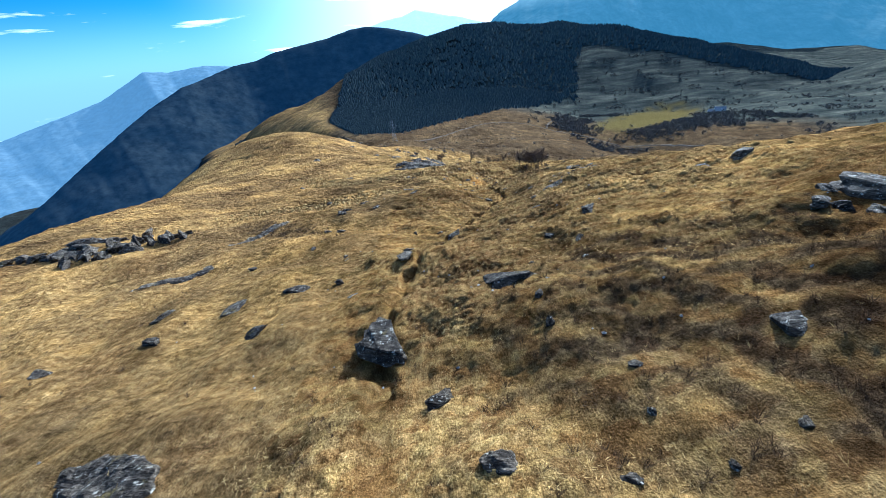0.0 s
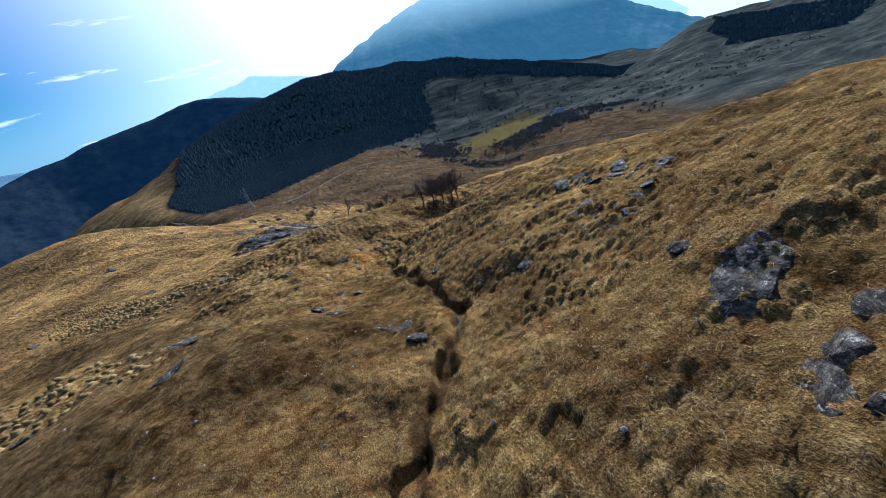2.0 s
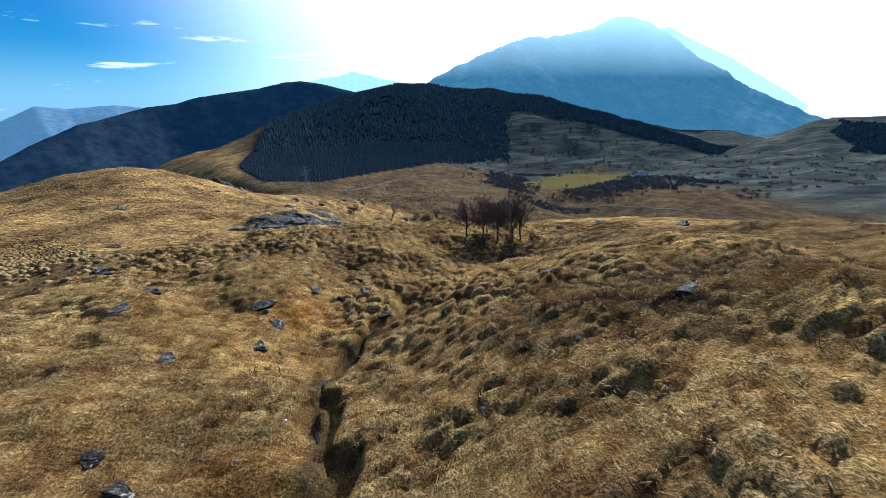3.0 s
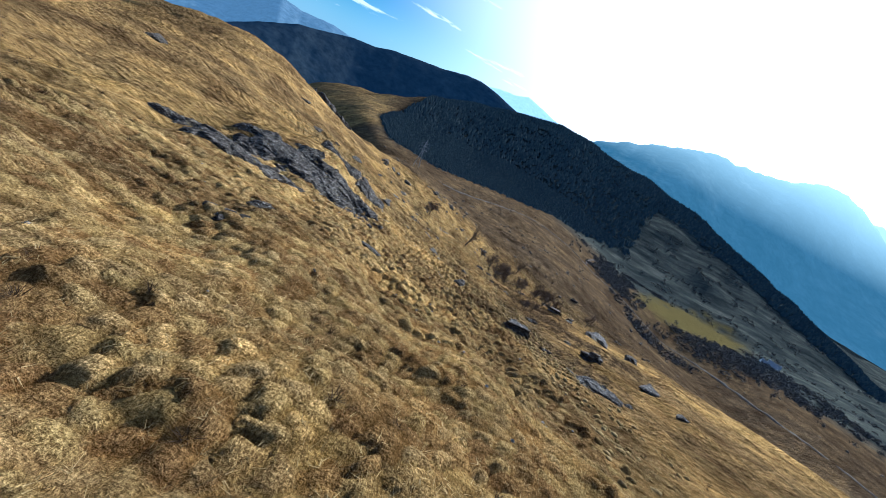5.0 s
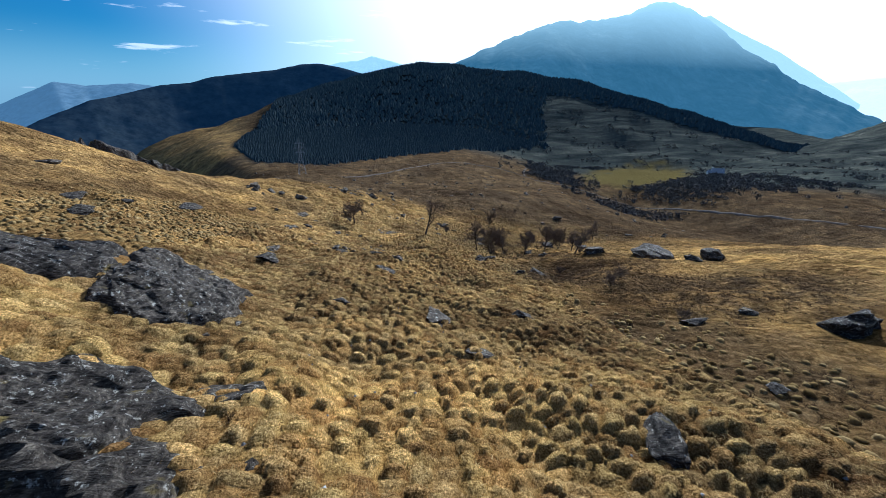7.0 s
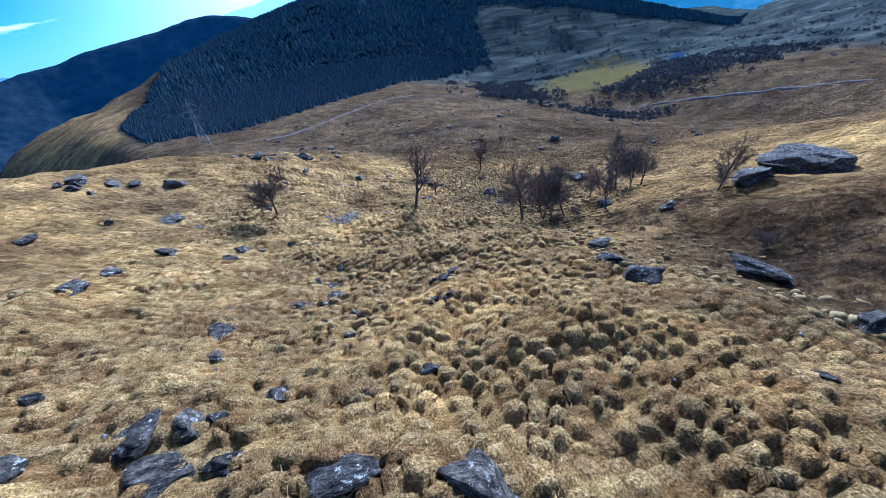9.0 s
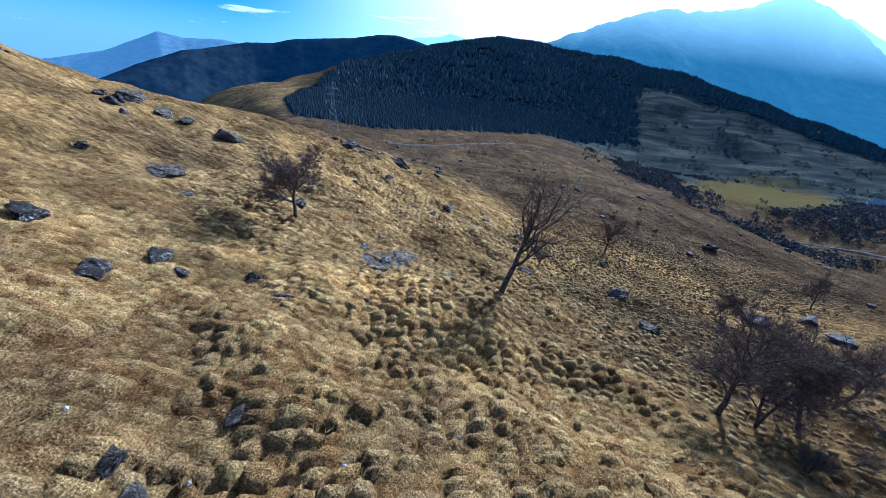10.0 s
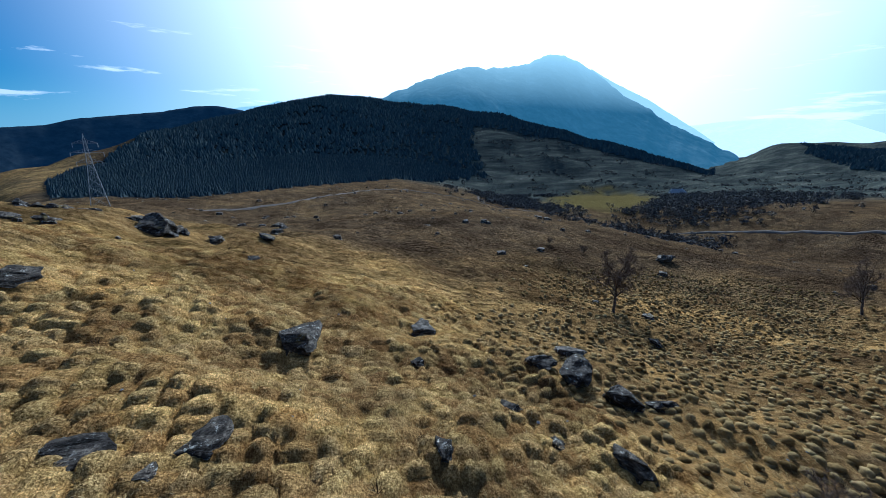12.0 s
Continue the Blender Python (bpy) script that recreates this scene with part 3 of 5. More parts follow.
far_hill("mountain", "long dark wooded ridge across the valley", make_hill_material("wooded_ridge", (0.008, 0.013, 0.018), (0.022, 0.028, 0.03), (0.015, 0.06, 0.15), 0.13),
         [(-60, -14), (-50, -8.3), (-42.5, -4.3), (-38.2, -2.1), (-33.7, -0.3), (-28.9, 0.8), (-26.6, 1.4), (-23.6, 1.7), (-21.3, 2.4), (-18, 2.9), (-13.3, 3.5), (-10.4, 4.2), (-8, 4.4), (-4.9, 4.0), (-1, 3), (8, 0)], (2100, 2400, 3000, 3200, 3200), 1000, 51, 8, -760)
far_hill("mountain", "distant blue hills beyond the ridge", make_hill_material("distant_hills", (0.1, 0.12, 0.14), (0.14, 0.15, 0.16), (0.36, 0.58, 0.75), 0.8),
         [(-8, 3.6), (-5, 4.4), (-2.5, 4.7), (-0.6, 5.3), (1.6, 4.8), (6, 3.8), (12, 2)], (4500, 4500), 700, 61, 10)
far_hill("mountain", "distant blue peak on the horizon", make_hill_material("peak_heath_haze", (0.04, 0.06, 0.08), (0.06, 0.08, 0.09), (0.13, 0.27, 0.43), 0.40),
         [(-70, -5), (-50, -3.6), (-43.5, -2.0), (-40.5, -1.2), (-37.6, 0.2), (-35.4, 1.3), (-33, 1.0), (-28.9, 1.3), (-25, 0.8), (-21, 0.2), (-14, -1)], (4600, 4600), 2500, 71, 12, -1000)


# ---- plantation ----
def conifer_wood():
    rng = np.random.RandomState(5)
    az, r = rng.uniform(-24.5, 57.5, 27000), np.sqrt(rng.uniform(280 ** 2, 1200 ** 2, 27000))
    az, r = np.r_[az, rng.uniform(-24.5, 26, 24000)], np.r_[r, np.sqrt(rng.uniform(280 ** 2, 620 ** 2, 24000))]
    lo, hi = wood_span(az)
    keep = (r > lo) & (r < hi) & ~cleared(az, r)
    az2, r2 = rng.uniform(64.5, 79.5, 2600), rng.uniform(1010, 1350, 2600)
    az3, r3 = rng.uniform(-46, -35, 6000), np.sqrt(rng.uniform(350 ** 2, 1700 ** 2, 6000))
    low = r3 > 428 + 3 * (az3 + 60)
    az, r = np.r_[az[keep], az2, az3[low]], np.r_[r[keep], r2, r3[low]]
    keep = (r < 1000) | (az < 58) | (az > 64 + (1350 - r) / 70 + 0.8 * np.sin(r / 40))
    az, r = np.radians(az[keep]), r[keep]
    x, y = MIDDLE[0] + r * np.sin(az), MIDDLE[1] + r * np.cos(az)
    z = height(x, y) - 0.5
    n = len(x)
    size = np.interp(r, [300, 750], [0.42, 1.0])
    h, w = rng.uniform(6, 9.5, n) * size, rng.uniform(2.8, 4.6, n) * size
    ang = np.arange(5) * math.tau / 5
    V = np.zeros((n, 6, 3))
    j = rng.uniform(0.75, 1.25, (n, 5))
    V[:, :5, 0] = x[:, None] + np.cos(ang) * w[:, None] * j
    V[:, :5, 1] = y[:, None] + np.sin(ang) * w[:, None] * j
    V[:, :5, 2] = z[:, None] + h[:, None] * 0.12 * j
    V[:, 5] = np.stack([x, y, z + h], 1)
    f = np.array([(i, (i + 1) % 5, 5) for i in range(5)] + [(0, 2, 1), (0, 3, 2), (0, 4, 3)])
    F = (np.arange(n)[:, None, None] * 6 + f).reshape(-1, 3)
    ob = new("conifer_wood", mesh_from("conifer_wood", V.reshape(-1, 3), F, SPRUCE, False))
    return tagged(ob, "dark dense conifer plantation covering the hill", "forest", kind="stuff")


conifer_wood()


# ---- grass, heather and stones that cover the slope ----
def make_grass_material(name, dark, mid, light):
    m, n, l, b = material(name, 0.85)
    geo = n.new("ShaderNodeNewGeometry")
    co = n.new("ShaderNodeTexCoord").outputs["Object"]
    c = ramp(n, l, geo.outputs["Random Per Island"], [(0, dark), (0.5, mid), (1, light)])
    g = ramp(n, l, noise_node(n, l, co, 7.0, 4, 0.7), [(0.3, (0.6, 0.6, 0.6)), (0.7, (1.2, 1.2, 1.15))])
    c = mix(n, l, 1.0, c, g, "MULTIPLY")
    patchy = ramp(n, l, noise_node(n, l, co, 0.12, 4, 0.6), [(0.38, (0.72, 0.70, 0.66)), (0.62, (1.15, 1.12, 1.05))])
    c = mix(n, l, 1.0, c, patchy, "MULTIPLY")
    l.new(c, b.inputs["Base Color"])
    thin = n.new("ShaderNodeBsdfTranslucent")
    l.new(c, thin.inputs["Color"])
    both = n.new("ShaderNodeMixShader")
    both.inputs[0].default_value = 0.35
    l.new(b.outputs[0], both.inputs[1])
    l.new(thin.outputs[0], both.inputs[2])
    l.new(both.outputs[0], n["Material Output"].inputs["Surface"])
    bumped(n, l, b, noise_node(n, l, co, 14.0, 3, 0.7), 0.8, 0.08)
    return m


STRAW = make_grass_material("tussock_straw", (0.22, 0.145, 0.06), (0.34, 0.24, 0.105), (0.44, 0.33, 0.165))
BLADE = make_grass_material("grass_blade", (0.15, 0.098, 0.04), (0.43, 0.30, 0.128), (0.60, 0.45, 0.225))
HEATHER = make_grass_material("heather_stem", (0.035, 0.024, 0.018), (0.070, 0.047, 0.033), (0.12, 0.083, 0.054))


def along_path():
    """The stretch of the slope that is passed at a few metres, as places on its middle line."""
    return np.array([(0, 0), (1, 24), (5, 42), (12, 62), (18, 82), (21, 105), (21, 130), (17, 155), (14, 180), (14, 205), (18, 228), (22, 250), (23, 275), (24, 300)], float)


def line_distance(x, y, pts):
    best = np.full(np.shape(x), 1e9)
    for (x0, y0), (x1, y1) in zip(pts[:-1], pts[1:]):
        dx, dy = x1 - x0, y1 - y0
        s = np.clip(((x - x0) * dx + (y - y0) * dy) / (dx * dx + dy * dy), 0, 1)
        best = np.minimum(best, np.hypot(x - x0 - s * dx, y - y0 - s * dy))
    return best


def scatter(rng, x0, x1, y0, y1, step):
    """Places on a jittered net."""
    gx_, gy_ = np.meshgrid(np.arange(x0, x1, step), np.arange(y0, y1, step))
    return (gx_ + rng.uniform(-0.45, 0.45, gx_.shape) * step).ravel(), (gy_ + rng.uniform(-0.45, 0.45, gx_.shape) * step).ravel()


def tussocks():
    rng = np.random.RandomState(11)
    x, y = scatter(rng, -75, 125, 0, 372, 0.84)
    deep = tuft_depth(x, y)
    out = (x < X0 + 0.6) | (x > X1 - 0.6) | (y > Y1 - 0.6)
    keep = (rng.uniform(0, 1, len(x)) < many(TUSSOCK_BEDS, x, y) * 0.85) & out & (deep > 0.16)
    x, y, bed = x[keep], y[keep], np.full(keep.sum(), 0.45)
    n = len(x)
    z = height(x, y)
    r = rng.uniform(0.26, 0.42, n) * (0.65 + 0.4 * bed)
    h = r * rng.uniform(0.75, 1.25, n) * (0.55 + 0.5 * bed)
    lean = rng.normal(0, 0.25, (n, 2)) * r[:, None] + np.stack([-0.1 * r, -0.25 * r], 1)
    seg = 6
    ang = np.arange(seg) * math.tau / seg
    V = np.zeros((n, seg * 2 + 1, 3))
    for k, (rr, hh) in enumerate(((1.08, -0.25), (0.8, 0.66))):
        j = rng.uniform(0.72, 1.28, (n, seg))
        V[:, k * seg:(k + 1) * seg, 0] = x[:, None] + np.cos(ang + k * 0.3) * (r * rr)[:, None] * j + lean[:, :1] * max(hh, 0)
        V[:, k * seg:(k + 1) * seg, 1] = y[:, None] + np.sin(ang + k * 0.3) * (r * rr)[:, None] * j + lean[:, 1:] * max(hh, 0)
        V[:, k * seg:(k + 1) * seg, 2] = z[:, None] + h[:, None] * (hh + rng.uniform(-0.14, 0.14, (n, seg)))
    V[:, -1] = np.stack([x + lean[:, 0], y + lean[:, 1], z + h * rng.uniform(0.92, 1.1, n)], 1)
    f = []
    for i in range(seg):
        a, b = i, (i + 1) % seg
        f += [(a, b, b + seg), (a, b + seg, a + seg)]
    f += [(seg + i, seg + (i + 1) % seg, 2 * seg) for i in range(seg)]
    F = (np.arange(n)[:, None, None] * (seg * 2 + 1) + np.array(f)).reshape(-1, 3)
    ob = new("tussock_grass", mesh_from("tussock_grass", V.reshape(-1, 3), F, STRAW, True))
    tagged(ob, "hummocky tussocks of dry straw-coloured moor grass", "grass", kind="stuff")


def blades(name, label, x, y, z, count, reach, lift, width, mat, seed, droop=0.0, comb=None):
    """Clumps of thin bladed tips at the given places; comb lays them towards one side."""
    rng = np.random.RandomState(seed)
    n = len(x)
    a = rng.uniform(0, math.tau, (n, count)) if comb is None else comb + rng.normal(0, 0.8, (n, count))
    out = reach[:, None] * rng.uniform(0.5, 1.25, (n, count))
    up = lift[:, None] * rng.uniform(0.6, 1.3, (n, count)) * (1 - droop)
    w = width * rng.uniform(0.6, 1.5, (n, count))
    cx, cy = np.cos(a), np.sin(a)
    bx, by = x[:, None] + cx * out * 0.25 + rng.normal(0, 0.05, (n, count)), y[:, None] + cy * out * 0.25 + rng.normal(0, 0.05, (n, count))
    V = np.zeros((n, count, 3, 3))
    V[..., 0, :] = np.stack([bx - cy * w, by + cx * w, z[:, None] + 0 * a], -1)
    V[..., 1, :] = np.stack([bx + cy * w, by - cx * w, z[:, None] + 0 * a], -1)
    V[..., 2, :] = np.stack([bx + cx * out, by + cy * out, z[:, None] + up], -1)
    F = np.arange(n * count * 3).reshape(-1, 3)
    ob = new(name, mesh_from(name, V.reshape(-1, 3), F, mat, False))
    return tagged(ob, label, "grass", kind="stuff")


tussocks()


def tussock_blades():
    """Shaggy blades that hang over the domes nearest to the way down."""
    i, j = np.meshgrid(np.arange(-15, 67), np.arange(90, 700))
    x, y, r, h = tuft(i.ravel().astype(float), j.ravel().astype(float))
    y = np.interp(y, CROWD_SUM, CROWD_Y)
    small = np.interp(y, CROWD_Y, CROWD)
    x, r = x / small, r / small
    deep = tuft_depth(x, y)
    keep = (line_distance(x, y, along_path()) < 20) & (deep > 0.12) & (y > 1) & (y < 319)
    x, y, r, h, deep = (q[keep] for q in (x, y, r, h, deep))
    top = height(x, y) + deep * h
    blades("tussock_blades", "loose dry blades hanging over the tussocks", x, y, top - 0.02, 9, r * 0.9, deep * 0.4, 0.011, BLADE, 13, 1.5)


tussock_blades()


def loose_grass():
    rng = np.random.RandomState(17)
    x, y = scatter(rng, -42, 75, 1, 326, 0.55)
    d = line_distance(x, y, along_path())
    p = 0.5 * (d < 14) + 0.35 * ((d >= 14) & (d < 24)) + 0.2 * ((d >= 24) & (d < 38))
    p = p * (0.35 + 0.65 * smooth(-0.5, 0.8, waves(x, y, 7, 29))) * (1 - 0.6 * many(TURF, x, y)) * (burn_distance(x, y) > 0.7)
    keep = rng.uniform(0, 1, len(x)) < p
    x, y = x[keep], y[keep]
    n = len(x)
    blades("loose_grass", "short tufts of dry yellow moor grass", x, y, surface(x, y) - 0.01, 9, rng.uniform(0.12, 0.28, n), rng.uniform(0.04, 0.10, n), 0.008, BLADE, 19, 0.0, 1.1)


loose_grass()


def heather():
    rng = np.random.RandomState(23)
    x, y = scatter(rng, -60, 110, 2, 345, 0.56)
    p = 1.1 * many(HEATH, x, y) * smooth(-0.25, 0.35, waves(x, y, 2.6, 33)) + 0.015 * (many(TURF, x, y) < 0.5)
    p = np.maximum(p, 0.35 * np.exp(-((burn_distance(x, y) - 2.2) / 1.0) ** 2) * smooth(0, 0.8, waves(x, y, 8, 31)))
    keep = (rng.uniform(0, 1, len(x)) < p) & (burn_distance(x, y) > 0.7)
    x, y = x[keep], y[keep]
    n = len(x)
    s = rng.uniform(0.15, 0.34, n)
    blades("heather", "low dark brown clumps of heather and dead bracken", x, y, surface(x, y) - 0.03, 28, s, s * 0.85, 0.010, HEATHER, 29, 0.0)


heather()


def make_rock_material():
    m, n, l, b = material("grey_schist", 0.75)
    b.inputs["Specular IOR Level"].default_value = 0.1
    co = n.new("ShaderNodeTexCoord").outputs["Object"]
    geo = n.new("ShaderNodeNewGeometry")
    info = n.new("ShaderNodeObjectInfo")
    place = n.new("ShaderNodeVectorMath")
    place.operation = "ADD"
    l.new(geo.outputs["Position"], place.inputs[0])
    place.inputs[1].default_value = (3.1, 7.7, 1.3)
    co = place.outputs[0]
    stretch = n.new("ShaderNodeMapping")
    stretch.inputs["Scale"].default_value = (1.0, 1.0, 4.0)
    l.new(co, stretch.inputs["Vector"])
    base = ramp(n, l, noise_node(n, l, stretch.outputs[0], 1.8, 10, 0.76), [(0.42, (0.022, 0.018, 0.015)), (0.50, (0.056, 0.047, 0.039)), (0.57, (0.105, 0.090, 0.074)), (0.66, (0.24, 0.21, 0.172))])
    tint = ramp(n, l, info.outputs["Random"], [(0, (0.75, 0.74, 0.75)), (0.6, (1.0, 0.98, 0.95)), (1, (1.6, 1.55, 1.45))])
    base = mix(n, l, 1.0, base, tint, "MULTIPLY")
    # thin beds of the schist, weathered pale and dark
    lie = n.new("ShaderNodeMapping")
    lie.inputs["Rotation"].default_value, lie.inputs["Scale"].default_value = (0.25, 0.15, 0.3), (1.3, 7.0, 11.0)
    l.new(co, lie.inputs["Vector"])
    beds = ramp(n, l, noise_node(n, l, lie.outputs[0], 1.0, 7, 0.7), [(0.40, (0.42, 0.42, 0.42)), (0.50, (1.0, 1.0, 1.0)), (0.60, (1.9, 1.85, 1.75))])
    base = mix(n, l, 0.4, base, beds, "MULTIPLY")
    chip = ramp(n, l, noise_node(n, l, lie.outputs[0], 2.6, 6, 0.75), [(0.655, (0, 0, 0)), (0.675, (1, 1, 1))])
    c = mix(n, l, chip, base, (0.66, 0.64, 0.58))
    lichen = ramp(n, l, noise_node(n, l, co, 3.0, 9, 0.8), [(0.575, (0, 0, 0)), (0.615, (1, 1, 1))])
    c = mix(n, l, lichen, c, (0.56, 0.535, 0.465))
    moss = ramp(n, l, noise_node(n, l, co, 0.9, 4, 0.6), [(0.62, (0, 0, 0)), (0.72, (1, 1, 1))])
    c = mix(n, l, moss, c, (0.16, 0.12, 0.04))
    l.new(c, b.inputs["Base Color"])
    crack = n.new("ShaderNodeTexVoronoi")
    crack.feature = "DISTANCE_TO_EDGE"
    crack.inputs["Scale"].default_value = 1.7
    l.new(stretch.outputs[0], crack.inputs["Vector"])
    joint = ramp(n, l, crack.outputs["Distance"], [(0.0, (0.80, 0.80, 0.80)), (0.06, (1, 1, 1))])
    relief = mix(n, l, 1.0, joint, noise_node(n, l, lie.outputs[0], 1.2, 8, 0.7), "MULTIPLY")
    bumped(n, l, b, relief, 1.0, 0.35)
    return m


ROCK = make_rock_material()


def rock_mesh(name, seed, points=18, flat=1.0, cuts=1, beds=0.10):
    """A cracked angular block about one metre across, its foot at z = 0."""
    rng = random.Random(seed)
    bm = bmesh.new()
    for _ in range(points):
        v = Vector((rng.gauss(0, 1), rng.gauss(0, 1), rng.gauss(0, 1))).normalized()
        v = v.lerp(v / max(abs(v.x), abs(v.y), abs(v.z)) * 0.8, 0.6) * rng.uniform(0.84, 1.0)
        bm.verts.new((v.x * 0.5, v.y * 0.42, v.z * 0.5 * flat))
    bmesh.ops.convex_hull(bm, input=bm.verts)
    bmesh.ops.delete(bm, geom=[v for v in bm.verts if not v.link_faces], context="VERTS")
    bmesh.ops.dissolve_limit(bm, angle_limit=radians(14), verts=bm.verts, edges=bm.edges)
    bmesh.ops.bevel(bm, geom=list(bm.edges), offset=0.025, segments=1, affect="EDGES", profile=0.6, clamp_overlap=True)
    bmesh.ops.triangulate(bm, faces=bm.faces)
    bmesh.ops.subdivide_edges(bm, edges=[e for e in bm.edges if e.calc_length() > 0.16], cuts=cuts, use_grid_fill=True)
    bmesh.ops.triangulate(bm, faces=bm.faces)
    for v in bm.verts:
        k = noise.noise(v.co * 4 + Vector((seed, 0, 0))) * 0.075 + noise.noise(v.co * 11 + Vector((0, seed, 0))) * 0.035
        layer = math.floor(v.co.z * 9 + noise.noise(v.co * 3) * 0.8)
        k += beds * noise.noise(Vector((layer * 3.7, seed, 0.5)))
        v.co += Vector((v.co.x, v.co.y, v.co.z * 0.5)).normalized() * k
    for axis, size in ((0, 1.0), (1, 0.9), (2, flat)):
        lo, hi = min(v.co[axis] for v in bm.verts), max(v.co[axis] for v in bm.verts)
        for v in bm.verts:
            v.co[axis] = ((v.co[axis] - lo) / (hi - lo) - 0.5) * size
    me = bpy.data.meshes.new(name)
    bm.to_mesh(me)
    bm.free()
    me.materials.append(ROCK)
    return me


# boulders, stretch by stretch down the slope: place, width, height
CREST_ROCKS = [
    (7.1, 5.5, 0.4, 0.3), (4.5, 5.6, 0.8, 0.3), (9.5, 6.2, 0.5, 0.5), (1.0, 6.7, 1.2, 0.8), (6.2, 7.7, 0.4, 0.4), (12.2, 9.8, 1.6, 0.7),
    (6.8, 9.9, 0.6, 0.4), (-0.8, 11.1, 1.4, 0.9), (4.7, 13.7, 0.7, 0.6), (-4.1, 16.0, 4.2, 2.1), (4.9, 16.2, 0.8, 0.4), (3.8, 19.2, 3.2, 1.3),
    (24.9, 19.4, 3.6, 2.0), (9.3, 20.8, 0.5, 0.3), (6.0, 21.8, 0.4, 0.3), (-14.6, 22.3, 2.1, 1.0), (-7.4, 24.0, 1.1, 0.4), (-36.5, 25.1, 2.0, 0.7),
    (10.6, 25.1, 1.2, 0.4), (-26.6, 26.3, 1.5, 1.1), (9.0, 27.5, 1.0, 0.4), (13.1, 29.8, 2.0, 0.8), (-21.1, 30.6, 3.1, 0.7), (-10.4, 30.7, 0.8, 1.1),
    (-14.8, 30.8, 2.6, 0.9),
]
UPPER_ROCKS = [
    (8.6, 31.5, 0.5, 0.1), (-3.9, 31.9, 2.2, 1.2), (6.5, 32.5, 0.4, 0.1), (-30.2, 32.5, 2.7, 1.1), (-3.4, 33.9, 1.5, 0.8), (31.7, 36.8, 2.6, 0.7),
    (8.3, 37.6, 0.6, 0.3), (10.8, 37.9, 1.6, 0.4), (29.4, 38.6, 2.2, 0.6), (-11.8, 39.5, 0.8, 0.4), (1.6, 40.8, 2.5, 1.3), (-25.1, 42.9, 1.2, 0.8),
    (-17.6, 45.6, 1.1, 0.4), (-0.2, 45.6, 1.0, 0.5), (12.9, 46.5, 1.5, 0.7), (-3.6, 47.5, 0.7, 0.7), (-15.4, 52.4, 1.6, 0.5), (-17.8, 53.7, 1.2, 0.5),
    (17.8, 54.6, 1.0, 0.8), (-17.4, 62.8, 2.0, 0.9), (17.0, 63.6, 1.4, 0.4), (9.5, 63.8, 1.3, 1.0),
]
BURN_ROCKS = [
    (-11.5, 65.6, 1.8, 0.7), (18.5, 68.0, 0.8, 0.4), (29.6, 68.3, 1.8, 0.5), (18.6, 69.6, 0.5, 0.3), (-18.3, 69.8, 2.2, 0.8), (-4.6, 70.7, 2.7, 1.2),
    (26.9, 71.8, 2.1, 0.5), (-15.3, 71.8, 1.1, 0.6), (23.9, 71.9, 0.7, 0.4), (5.6, 72.5, 1.5, 0.5), (14.2, 72.9, 0.9, 0.7), (-15.3, 74.5, 1.7, 0.4),
    (4.3, 74.8, 1.4, 0.9), (7.7, 76.7, 0.9, 0.4), (24.5, 77.6, 1.1, 0.3), (-5.8, 77.7, 2.8, 0.8), (6.4, 78.0, 0.7, 0.2), (-24.3, 79.2, 1.5, 0.5),
    (27.5, 80.4, 0.9, 0.2), (5.8, 83.4, 1.0, 0.3), (9.0, 84.5, 0.9, 0.4), (17.7, 84.5, 0.5, 0.4), (23.8, 85.5, 1.6, 0.3), (9.2, 87.1, 1.1, 0.3),
    (18.0, 87.2, 0.6, 0.3),
]
GULLY_ROCKS = [
    (2.1, 87.4, 1.1, 0.4), (14.9, 88.3, 0.9, 0.4), (8.4, 88.4, 0.6, 0.3), (12.9, 88.9, 0.8, 0.6), (8.0, 89.2, 1.5, 0.3), (2.5, 89.6, 1.3, 0.6),
    (12.3, 90.6, 0.8, 0.4), (13.9, 91.3, 1.1, 0.5), (10.6, 91.7, 1.0, 0.3), (13.4, 93.8, 0.9, 0.5), (9.9, 94.3, 0.8, 0.3), (4.2, 98.8, 1.1, 0.3),
    (11.6, 99.3, 0.8, 0.3), (-5.8, 99.3, 1.5, 0.5), (6.8, 101.3, 1.0, 0.5), (-7.6, 101.8, 1.4, 0.5), (54.0, 107.4, 2.5, 0.6), (46.7, 114.1, 1.8, 0.4),
    (41.6, 116.0, 1.9, 0.6), (-48.0, 130.3, 3.0, 1.5), (15.9, 134.3, 0.3, 0.1), (8.9, 139.9, 1.8, 1.1), (-34.3, 147.2, 2.9, 0.7), (11.5, 150.0, 0.4, 0.3),
    (14.0, 154.5, 3.0, 1.3),
]
